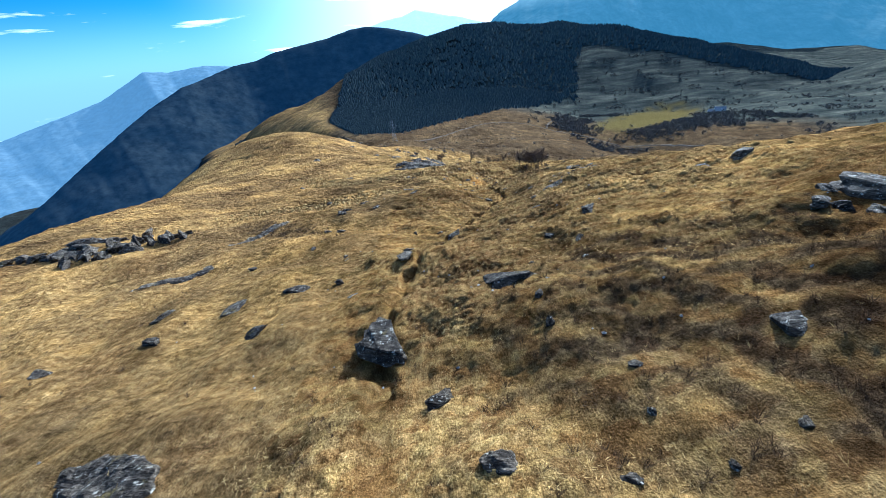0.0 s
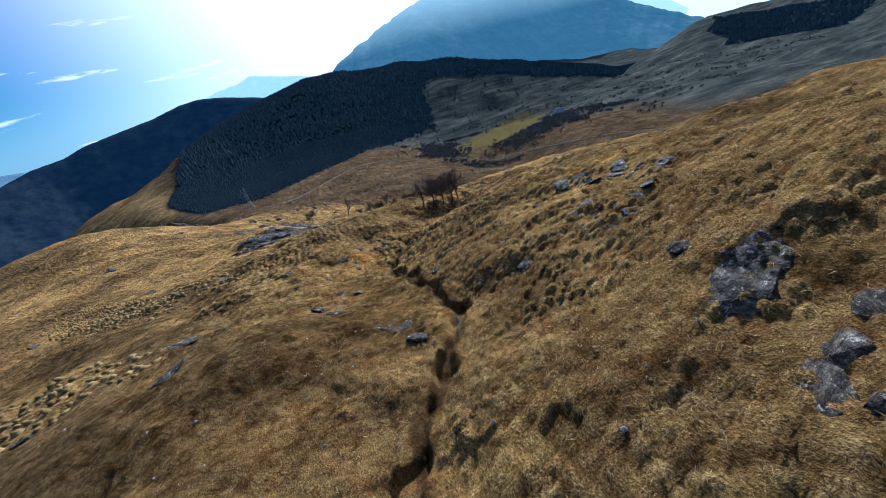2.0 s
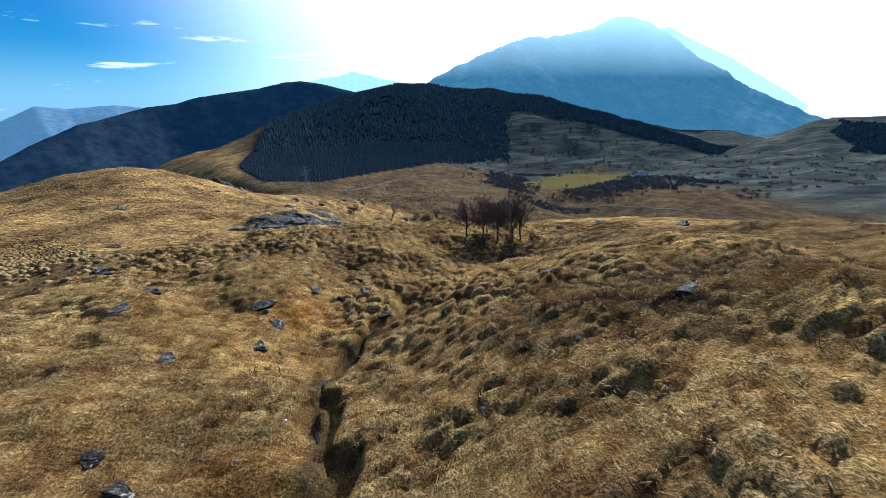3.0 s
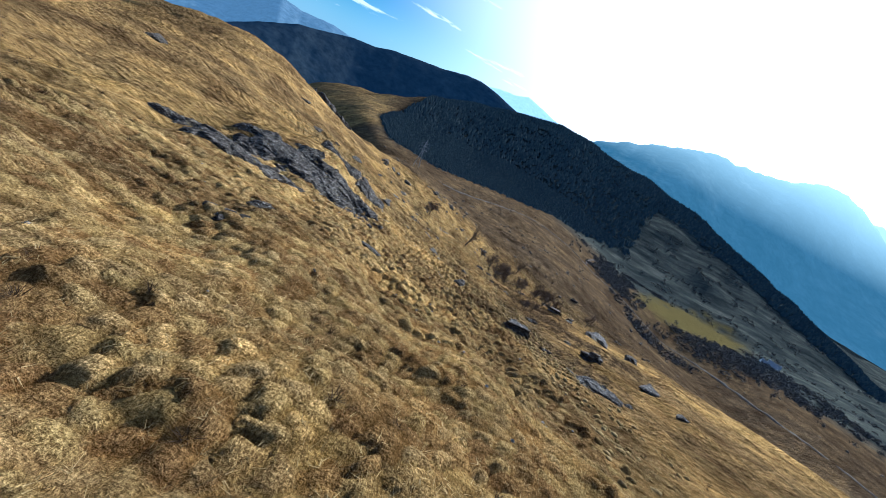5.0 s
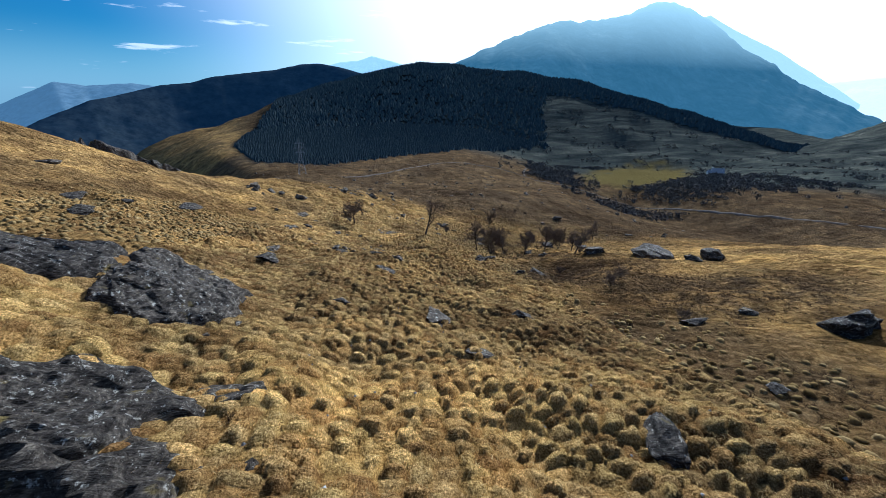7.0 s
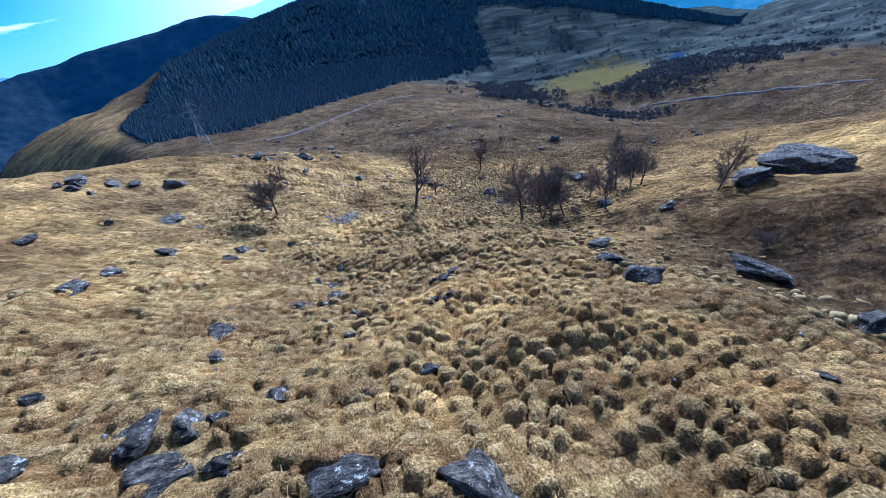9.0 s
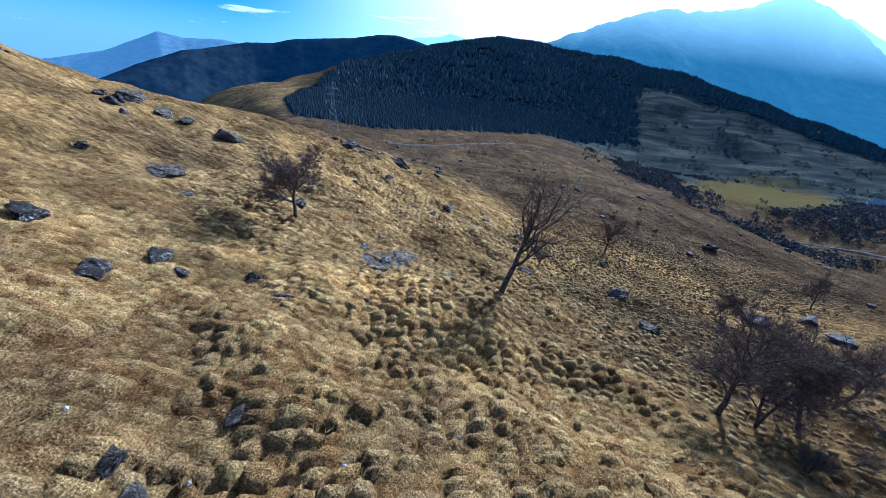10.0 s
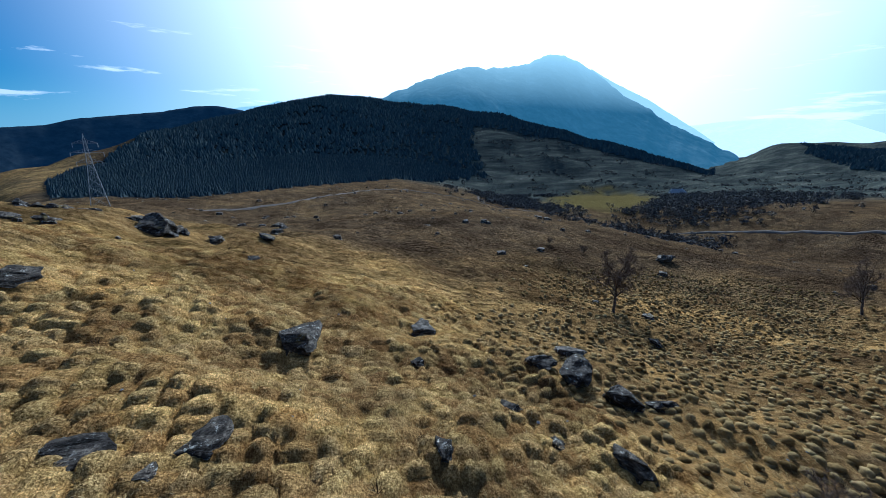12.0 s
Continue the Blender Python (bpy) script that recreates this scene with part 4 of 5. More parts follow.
BENCH_ROCKS = [
    (10.3, 164.3, 1.1, 0.6), (9.5, 167.9, 1.4, 0.7), (36.0, 169.5, 5.3, 2.5), (9.6, 169.7, 1.2, 0.6), (22.0, 171.2, 2.8, 0.8), (43.2, 172.5, 2.6, 1.6),
    (25.8, 176.7, 2.6, 1.5), (71.3, 177.5, 2.5, 0.9), (38.8, 181.7, 1.4, 0.5), (20.1, 185.1, 1.8, 0.5), (73.2, 190.6, 5.5, 2.7), (59.0, 191.0, 5.5, 1.9),
    (18.6, 193.0, 3.3, 1.1), (10.9, 194.1, 1.6, 0.5), (26.6, 194.2, 2.6, 1.2), (45.4, 194.6, 3.5, 1.1), (56.3, 198.2, 2.0, 1.0), (-62.1, 201.0, 5.5, 2.8),
    (0.7, 209.8, 3.7, 1.5), (14.7, 210.0, 3.2, 0.8), (-0.3, 216.0, 2.4, 0.9), (-23.0, 219.0, 2.9, 1.2), (29.9, 219.1, 1.1, 0.4), (16.5, 219.8, 2.6, 1.0),
    (36.8, 220.5, 2.1, 0.5),
]
SHELF_ROCKS = [
    (13.2, 221.0, 2.0, 0.7), (9.6, 223.3, 1.3, 0.9), (7.6, 224.0, 2.3, 0.7), (14.1, 225.3, 0.7, 0.3), (3.5, 225.5, 1.4, 0.7), (6.5, 225.7, 1.9, 0.6),
    (8.1, 225.7, 1.6, 0.7), (8.9, 225.8, 0.9, 0.4), (16.8, 225.8, 1.2, 0.5), (10.5, 227.1, 1.6, 0.7), (44.5, 229.2, 4.9, 1.2), (78.4, 229.2, 3.6, 1.8),
    (1.8, 229.5, 1.0, 0.5), (32.7, 229.6, 3.2, 1.1), (13.7, 231.6, 0.8, 1.0), (7.0, 231.7, 1.2, 0.6), (20, 232.6, 1.0, 0.8), (19, 233, 0.9, 0.6),
    (14.8, 233.2, 0.5, 0.3), (33.6, 233.6, 2.9, 0.8), (12.4, 234.1, 0.8, 0.6), (14.1, 234.5, 0.8, 0.7), (-27.2, 234.6, 2.3, 0.7), (-35.3, 235.5, 4.6, 1.0),
    (6.1, 236.3, 2.0, 0.5),
]
BROW_ROCKS = [
    (21.2, 237.2, 1.2, 0.9), (20.4, 237.5, 1.0, 0.8), (22.2, 238.6, 1.5, 1.0), (36.9, 238.8, 1.9, 0.5), (12.0, 238.9, 1.1, 0.8), (37.4, 239.0, 2.6, 0.6),
    (10.2, 239.9, 1.5, 0.7), (16.2, 240.0, 1.0, 0.5), (12.8, 240.2, 2.1, 1.1), (-22.3, 244.1, 5.5, 1.0), (12.6, 244.7, 1.4, 0.6), (52.0, 244.7, 2.7, 0.8),
    (65.3, 244.8, 5.4, 2.3), (11.4, 245.7, 1.0, 0.7), (-5.9, 247.1, 3.5, 1.2), (13.6, 248.1, 1.1, 0.6), (-5.7, 251.7, 2.1, 1.0), (2.5, 255.6, 2.7, 1.0),
    (53.6, 256.7, 3.5, 0.9), (5.3, 257.9, 1.0, 0.8), (-54.3, 258.3, 5.5, 0.9), (11.0, 258.5, 1.4, 0.4), (-4.1, 259.1, 2.5, 1.3), (3.0, 259.4, 2.7, 0.9),
    (8.3, 260.2, 1.2, 0.7),
]
FOOT_ROCKS = [
    (16.0, 260.2, 0.8, 0.3), (-18.5, 265.6, 2.5, 0.6), (15.3, 267.6, 1.5, 0.5), (21.7, 268.5, 2.0, 0.7), (13.4, 270.1, 0.7, 0.4), (44.2, 271.9, 2.6, 1.2),
    (13.0, 273.0, 1.6, 0.5), (-5.0, 274.3, 1.9, 0.6), (-15.5, 275.6, 1.3, 0.7), (-8.8, 277.5, 5.1, 1.5), (13.7, 279.9, 1.3, 0.4), (3.9, 280.1, 2.3, 1.7),
    (32.2, 282.7, 2.4, 1.3), (48.0, 286.1, 3.6, 1.7), (89.7, 290.3, 5.5, 3.5), (77.0, 293.0, 4.8, 1.7), (33.5, 293.8, 2.0, 0.6), (18.2, 295.3, 0.7, 0.2),
    (26.1, 295.3, 1.1, 0.5), (31.0, 295.4, 1.0, 0.5), (-21.9, 296.3, 4.0, 1.0), (19.3, 296.4, 1.6, 0.7), (16.4, 296.6, 1.9, 0.5), (-13.2, 296.7, 4.8, 1.7),
    (-18.8, 296.9, 2.7, 0.8),
]
LOWER_ROCKS = [
    (30.3, 297.8, 1.1, 0.6), (40.5, 297.8, 1.9, 0.9), (-27.1, 298.0, 5.1, 1.4), (38.0, 298.4, 2.4, 1.0), (6.0, 299.5, 1.4, 0.9), (93.9, 299.6, 5.5, 3.1),
    (37.1, 301.0, 2.8, 0.8), (35.4, 302.4, 1.9, 1.0), (27.7, 303.2, 1.3, 0.9), (38.5, 303.2, 2.3, 0.9), (21.8, 304.4, 2.9, 1.0), (10.5, 307.4, 1.9, 0.9),
    (29.9, 308.5, 2.4, 1.3), (56.2, 310.0, 1.8, 0.8), (18.8, 318.2, 1.4, 0.4), (10.0, 319.3, 0.6, 0.4), (-0.9, 323.9, 4.7, 1.8), (10.2, 327.4, 4.8, 1.1),
    (14.6, 327.4, 2.2, 0.5), (19.2, 329.6, 2.2, 0.7), (107.4, 348.1, 5.5, 1.3), (19.8, 360.0, 1.6, 1.3),
]
ROCK_SHAPES = [rock_mesh("boulder", 40 + k, points=12 + 2 * (k % 5), flat=(1.0, 0.8, 0.6, 0.9)[k % 4], cuts=2) for k in range(10)]


def on_slope(x, y, turn, scale, sink=0.0):
    """A pose on the ground there, leaning with the slope by half."""
    e = 0.8
    n = Vector((float(height(x - e, y) - height(x + e, y)), float(height(x, y - e) - height(x, y + e)), 2 * e * 1.6)).normalized()
    z = float(height(x, y)) - sink
    return Matrix.Translation((x, y, z)) @ n.to_track_quat("Z", "Y").to_matrix().to_4x4() @ pose(0, 0, 0, 0, 0, turn) @ Matrix.Diagonal((*scale, 1))


def boulder(k, x, y, w, h):
    rng = random.Random(900 + k)
    ob = new("boulder", ROCK_SHAPES[k % len(ROCK_SHAPES)])
    hh = max(h * 0.95, w * 0.30) if (x < 28 and y < 285) or w < 2 else max(h * 1.2, w * (0.45 if w < 3 and y < 285 else 0.6))
    ob.matrix_basis = on_slope(x, y, rng.uniform(-28, 28), (w * 1.0, w * rng.uniform(0.6, 0.85), hh), -hh * 0.03 - 0.45 * float(tuft_depth(x, y)))
    if w < 0.9:
        label = "small grey stone lying in the moor grass"
    elif w < 2.2:
        label = "lichen-spotted grey boulder half sunk in the grass"
    else:
        label = "large dark angular boulder with pale lichen patches"
    return tagged(ob, label, "rock", group="boulders on the hillside")


for k, (x, y, w, h) in enumerate(CREST_ROCKS + UPPER_ROCKS + BURN_ROCKS + GULLY_ROCKS + BENCH_ROCKS + SHELF_ROCKS + BROW_ROCKS + FOOT_ROCKS + LOWER_ROCKS):
    boulder(k, x, y, w, h)

block = new("boulder", rock_mesh("boulder", 58, points=15, flat=0.7, cuts=2))
block.matrix_basis = on_slope(3.9, 19.6, -55, (3.6, 1.7, 1.2), -0.15)
tagged(block, "wide flat-topped dark boulder with pale lichen patches", "rock", group="boulders on the hillside")

# ---- outcrops of bare rock ----
SLAB_SHAPES = [rock_mesh("slab", 80 + k, points=13, flat=0.55, cuts=2) for k in range(6)]


def outcrop(k, x, y, length, width, turn, high, count, label):
    """Bare rock breaking through the turf: tilted slabs in rough layers."""
    rng = random.Random(300 + k)
    base = new("rock_outcrop")
    base.location = (x, y, float(height(x, y)))
    c, s = math.cos(radians(turn)), math.sin(radians(turn))
    for i in range(count):
        u, v = rng.uniform(-0.5, 0.5) * length, rng.uniform(-0.5, 0.5) * width
        px, py = x + u * c - v * s, y + u * s + v * c
        size = rng.uniform(0.19, 0.38) * math.sqrt(length * width) * (1.25 if i < 3 else 0.9)
        ob = new("slab", SLAB_SHAPES[rng.randrange(6)])
        ob.parent = base
        m = on_slope(px, py, turn + rng.uniform(-25, 25), (size * 1.35, size * rng.uniform(0.7, 1.0), high * rng.uniform(0.7, 1.3)), high * rng.uniform(-0.12, 0.12))
        ob.matrix_basis = Matrix.Translation(-base.location) @ m @ pose(0, 0, 0, rng.uniform(-9, 9), rng.uniform(-9, 9), 0)
    return tagged(base, label, "rock outcrop", group="outcrops on the hillside")


def crack_net(x, y, size, seed):
    """0 on the joints of the rock, rising to 1 inside each block, and a height for the block."""
    gi, gj = np.floor(x / size), np.floor(y / size)
    d1, d2, lift = np.full(x.shape, 9.0), np.full(x.shape, 9.0), np.zeros(x.shape)
    for a in (-1, 0, 1):
        for b in (-1, 0, 1):
            px, py = (gi + a + hashed(gi + a, gj + b, seed)) * size, (gj + b + hashed(gi + a, gj + b, seed + 1)) * size
            d = np.hypot(x - px, y - py) / size
            near = d < d1
            d2 = np.where(near, d1, np.minimum(d2, d))
            lift = np.where(near, hashed(gi + a, gj + b, seed + 2), lift)
            d1 = np.where(near, d, d1)
    return np.clip((d2 - d1) / 0.22, 0, 1), lift


def rock_sheet(k, x, y, rx, ry, turn, high, full, label):
    """A broad bare sheet of cracked rock that follows the slope, with turf in its dips."""
    base = new("rock_outcrop")
    base.location = (x, y, float(height(x, y)))
    step = 0.16 if rx * ry < 60 else 0.24
    u, v = np.meshgrid(np.arange(-1.35 * rx, 1.35 * rx, step), np.arange(-1.5 * ry, 1.5 * ry, step))
    c, s = math.cos(radians(turn)), math.sin(radians(turn))
    X, Y = x + u * c - v * s, y + u * s + v * c
    inside = 1.0 - np.hypot(u / rx, v / ry) + 0.30 * waves(X, Y, 7, 90 + k) + 0.14 * waves(X, Y, 2.4, 120 + k) + full
    if rx * ry > 40:
        # strips of turf lie along the ledges
        inside = inside - 0.7 * smooth(0.35, 0.75, waves(v + 0.8 * waves(X, Y, 6, 210 + k), 0.18 * u, 5.0, 200 + k))
    # beds of the rock dip across the sheet in ledges
    bed = (u * 0.25 + v * 0.8 + 1.5 * waves(X, Y, 7, 60 + k) + 0.5 * waves(X, Y, 2.6, 80 + k)) / 1.5
    ledge = np.floor(bed) + smooth(0.6, 0.97, bed - np.floor(bed)) - bed
    edge, lift = crack_net(u * 0.55 + 0.25 * waves(X, Y, 3, 33), v + 0.25 * waves(X, Y, 3, 34), 1.15, 5)
    fine, lift2 = crack_net(u * 0.6 + 0.1 * waves(X, Y, 1.2, 35), v, 0.42, 9)
    rise = high * (smooth(-0.04, 0.30, inside) - 0.28 * smooth(0.05, -0.1, inside))
    small = min(high, 1.3)
    Z = height(X, Y) - 0.12 + rise * 0.85 + 0.28 * small * lift * smooth(0, 0.2, inside) + 0.24 * small * ledge * smooth(0, 0.3, inside) + (0.05 * lift2 - 0.04 * (1 - fine) - 0.11 * (1 - edge)) * smooth(-0.05, 0.15, inside) + 0.05 * waves(X, Y, 0.8, 71)
    Z = np.where(inside < -0.12, height(X, Y) - 0.7, Z)
    rows, cols = X.shape
    F = grid_faces(rows, cols)
    keep = (inside.ravel()[F] > -0.25).any(axis=1)
    F = F[keep]
    used = np.unique(F)
    back = np.zeros(X.size, int)
    back[used] = np.arange(len(used))
    V = np.stack([X - base.location.x, Y - base.location.y, Z - base.location.z], -1).reshape(-1, 3)[used]
    ob = new("slab", mesh_from("slab", V, back[F], ROCK, False))
    ob.parent = base
    rng = random.Random(700 + k)
    for i in range(5):
        a, q = rng.uniform(0, 6.28), rng.uniform(0.2, 1.0)
        px, py = x + rx * q * math.cos(a) * c - ry * q * math.sin(a) * s, y + rx * q * math.cos(a) * s + ry * q * math.sin(a) * c
        size = rng.uniform(0.7, 1.7) * min(1.0, rx / 3.8)
        loose = new("slab", SLAB_SHAPES[rng.randrange(6)])
        loose.parent = base
        loose.matrix_basis = Matrix.Translation(-base.location) @ on_slope(px, py, turn + rng.uniform(-30, 30), (size * 1.4, size, high * rng.uniform(0.6, 1.0)), -0.25 * high)
    return tagged(base, label, "rock outcrop", group="outcrops on the hillside")


SHEET = "broad dark sheet of cracked bare rock in grass"
for k, row in enumerate([(-4.5, 172.5, 11.5, 7.0, 0, 0.9, 0.12), (-7, 158.8, 8, 3.2, 8, 0.7, 0.15), (3.8, 167.2, 4.6, 1.4, -8, 0.4, 0.15), (-6, 190.5, 5, 2.6, -10, 0.7, 0.15), (1.6, 190.5, 6.5, 3.0, -62, 0.8, 0.15), (2.4, 178.6, 4.6, 3.0, -15, 0.7, 0.2), (8.2, 180, 1.6, 1.1, 0, 0.4, 0.2), (48.5, 164.2, 4.5, 1.8, 5, 0.5, 0.1),
                         (-61, 299, 10, 4.5, 42, 3.0, 0.15), (17.3, 52, 1.9, 1.0, 20, 0.3, 0.0), (16.2, 272.3, 5.0, 1.9, 68, 0.35, 0.15), (19.6, 274.4, 1.9, 1.2, 60, 0.3, 0.15), (-33.0, 63.4, 5.0, 1.5, 52, 0.3, 0.15), (-37.5, 46.2, 4.6, 1.1, 20, 0.25, 0.15), (-16.5, 10.3, 3.4, 1.1, -15, 0.3, 0.1), (8.9, 66.6, 1.6, 0.9, -10, 0.2, 0.15)]):
    rock_sheet(k, *row, label=SHEET)
for k, row in enumerate([
    (9.8, 134.6, 3.5, 2.4, 10, 0.8, 6), (15.6, 48.4, 3.2, 2.4, 0, 0.7, 6), (21.3, 62.0, 4.0, 2.0, 60, 0.55, 9), (22.4, 60.4, 3.6, 2.2, 40, 0.6, 9), (27.4, 65.8, 6.0, 2.8, -60, 0.75, 13), (28.2, 69.0, 4.4, 2.2, 90, 0.65, 9), (27.2, 71.2, 3.0, 1.6, -60, 0.6, 6), (21.1, 64.8, 2.0, 1.2, 80, 0.35, 5),
    (-57.5, 72, 10, 7, 20, 5.0, 15), (-66, 67, 12, 7, 0, 3.8, 18), (-79, 71, 20, 9, 10, 3.6, 22), (4.5, 321, 6, 2.4, -25, 1.3, 8), (9.5, 327, 7, 2.6, -15, 1.2, 8), (1, 318, 5, 2.4, -30, 1.4, 6), (24, 19, 4.5, 3, 30, 1.6, 6), (-25, 292, 7, 3.4, -40, 2.2, 8), (3.2, 328.5, 8, 2.4, -8, 1.5, 10), (10.5, 329.5, 7, 2.4, -18, 1.3, 9), (-3.5, 325.5, 7, 2.6, -12, 1.6, 8)]):
    outcrop(k, *row, label="dark layered slabs of bare rock breaking through grass" if row[2] > 7 else "low rough outcrop of grey rock in tussock grass")


def great_boulder(x, y, w, d, h, turn):
    ob = new("boulder", rock_mesh("boulder", 133, points=60, flat=1.0, cuts=2, beds=0.03))
    ob.matrix_basis = on_slope(x, y, turn, (w, d, h), -h * 0.2)
    return tagged(ob, "house-sized dark crag standing alone on the slope", "rock", group="boulders on the hillside")


great_boulder(87, 250.5, 13, 9, 5.6, -75)
great_boulder(97, 242, 6, 5, 4.0, 15)


def loose_stones():
    rng = np.random.RandomState(61)
    n = 520
    pts = along_path()
    k = rng.uniform(0, len(pts) - 1.001, n)
    i = k.astype(int)
    p = pts[i] + (pts[i + 1] - pts[i]) * (k - i)[:, None] + rng.normal(0, 11, (n, 2))
    x, y = p.T
    s = rng.uniform(0.05, 0.12, n)
    src = [(1, 0, 0), (0.3, 0.9, 0), (-0.8, 0.5, 0), (-0.7, -0.7, 0), (0.4, -0.8, 0), (0.1, 0.1, 0.75), (0, 0, -0.5)]
    f = np.array([(i, (i + 1) % 5, 5) for i in range(5)] + [((i + 1) % 5, i, 6) for i in range(5)])
    V = np.array(src)[None] * s[:, None, None] * rng.uniform(0.6, 1.3, (n, 7, 3))
    V = V + np.stack([x, y, surface(x, y) + s * 0.25], 1)[:, None, :]
    F = (np.arange(n)[:, None, None] * 7 + f).reshape(-1, 3)
    m, nn, l, b = material("pale_stone", 0.8)
    geo = nn.new("ShaderNodeNewGeometry")
    l.new(ramp(nn, l, geo.outputs["Random Per Island"], [(0, (0.14, 0.14, 0.14)), (0.7, (0.26, 0.25, 0.23)), (1, (0.44, 0.42, 0.39))]), b.inputs["Base Color"])
    tagged(new("loose_stones", mesh_from("loose_stones", V.reshape(-1, 3), F, m, False)), "small pale stones scattered through the turf", "stones", kind="stuff")


loose_stones()


def moor_stones():
    """Boulders strewn over the moor below, each only a dark speck."""
    rng = np.random.RandomState(83)
    n = 260
    az, r = np.radians(rng.uniform(-30, 78, n)), np.sqrt(rng.uniform(45 ** 2, 330 ** 2, n))
    x, y = MIDDLE[0] + r * np.sin(az), MIDDLE[1] + r * np.cos(az)
    s, hgt = rng.uniform(0.35, 1.0, n) ** 1.5 * 1.5, rng.uniform(0.5, 0.9, n)
    ang = np.arange(6) * math.tau / 6
    V = np.zeros((n, 13, 3))
    for k, (rr, z) in enumerate(((1.0, -0.3), (0.75, 0.75))):
        j = rng.uniform(0.7, 1.25, (n, 6))
        V[:, k * 6:k * 6 + 6] = np.stack([np.cos(ang + k * 0.4) * rr * j, np.sin(ang + k * 0.4) * rr * j, z + rng.uniform(-0.15, 0.15, (n, 6))], -1)
    V[:, 12, 2] = 1.0
    V = V * np.stack([s, s * 0.85, s * hgt], 1)[:, None, :] + np.stack([x, y, height(x, y)], 1)[:, None, :]
    f = np.array([q for i in range(6) for q in ((i, (i + 1) % 6, 6 + (i + 1) % 6), (i, 6 + (i + 1) % 6, 6 + i), (6 + i, 6 + (i + 1) % 6, 12))])
    F = (np.arange(n)[:, None, None] * 13 + f).reshape(-1, 3)
    tagged(new("moor_stones", mesh_from("moor_stones", V.reshape(-1, 3), F, ROCK, False)), "dark stones strewn over the brown moor below", "stones", kind="stuff")


moor_stones()


# ---- trees ----
def part(name, me, parent, label=""):
    """One mesh as a part of a thing."""
    ob = new(name, me)
    ob.parent = parent
    return tagged(ob, label)


def make_bark(name, dark, light):
    m, n, l, b = material(name, 0.9)
    co = n.new("ShaderNodeTexCoord").outputs["Object"]
    l.new(ramp(n, l, noise_node(n, l, co, 3.5, 5, 0.7), [(0.38, dark), (0.62, light)]), b.inputs["Base Color"])
    bumped(n, l, b, noise_node(n, l, co, 9.0, 4, 0.7), 0.6, 0.05)
    return m


BARK = make_bark("birch_bark", (0.035, 0.028, 0.024), (0.14, 0.122, 0.105))
TWIG = make_bark("bare_twig", (0.085, 0.064, 0.050), (0.20, 0.152, 0.118))


def tubes(name, segs, sides, mat):
    """Tapered round bars from (start, end, radius, radius) rows."""
    A = np.array([s[0] for s in segs], float)
    B = np.array([s[1] for s in segs], float)
    ra, rb = np.array([s[2] for s in segs]), np.array([s[3] for s in segs])
    d = B - A
    d /= np.maximum(np.linalg.norm(d, axis=1, keepdims=True), 1e-6)
    ref = np.where(np.abs(d[:, 2:3]) > 0.9, np.array([[1.0, 0, 0]]), np.array([[0, 0, 1.0]]))
    u = np.cross(d, ref)
    u /= np.maximum(np.linalg.norm(u, axis=1, keepdims=True), 1e-6)
    v = np.cross(d, u)
    ang = np.arange(sides) * math.tau / sides
    ring = np.cos(ang)[None, :, None] * u[:, None] + np.sin(ang)[None, :, None] * v[:, None]
    V = np.concatenate([A[:, None] + ring * ra[:, None, None], B[:, None] + ring * rb[:, None, None]], 1)
    f = [(i, (i + 1) % sides, sides + (i + 1) % sides, sides + i) for i in range(sides)]
    F = (np.arange(len(segs))[:, None, None] * 2 * sides + np.array(f)).reshape(-1, 4)
    return mesh_from(name, V.reshape(-1, 3), F, mat, True)


def limb(rng, start, way, length, r0, r1, steps, bend, rise):
    """A wandering tapered limb, as bars, and the places along it."""
    out, spots = [], []
    p, d = start.copy(), way.normalized()
    for i in range(steps):
        d = (d + Vector((rng.gauss(0, bend), rng.gauss(0, bend), rng.gauss(0, bend) + rise))).normalized()
        q = p + d * (length / steps)
        a, b = r0 + (r1 - r0) * i / steps, r0 + (r1 - r0) * (i + 1) / steps
        out.append((tuple(p), tuple(q), a, b))
        spots.append((q.copy(), d.copy(), b))
        p = q
    return out, spots


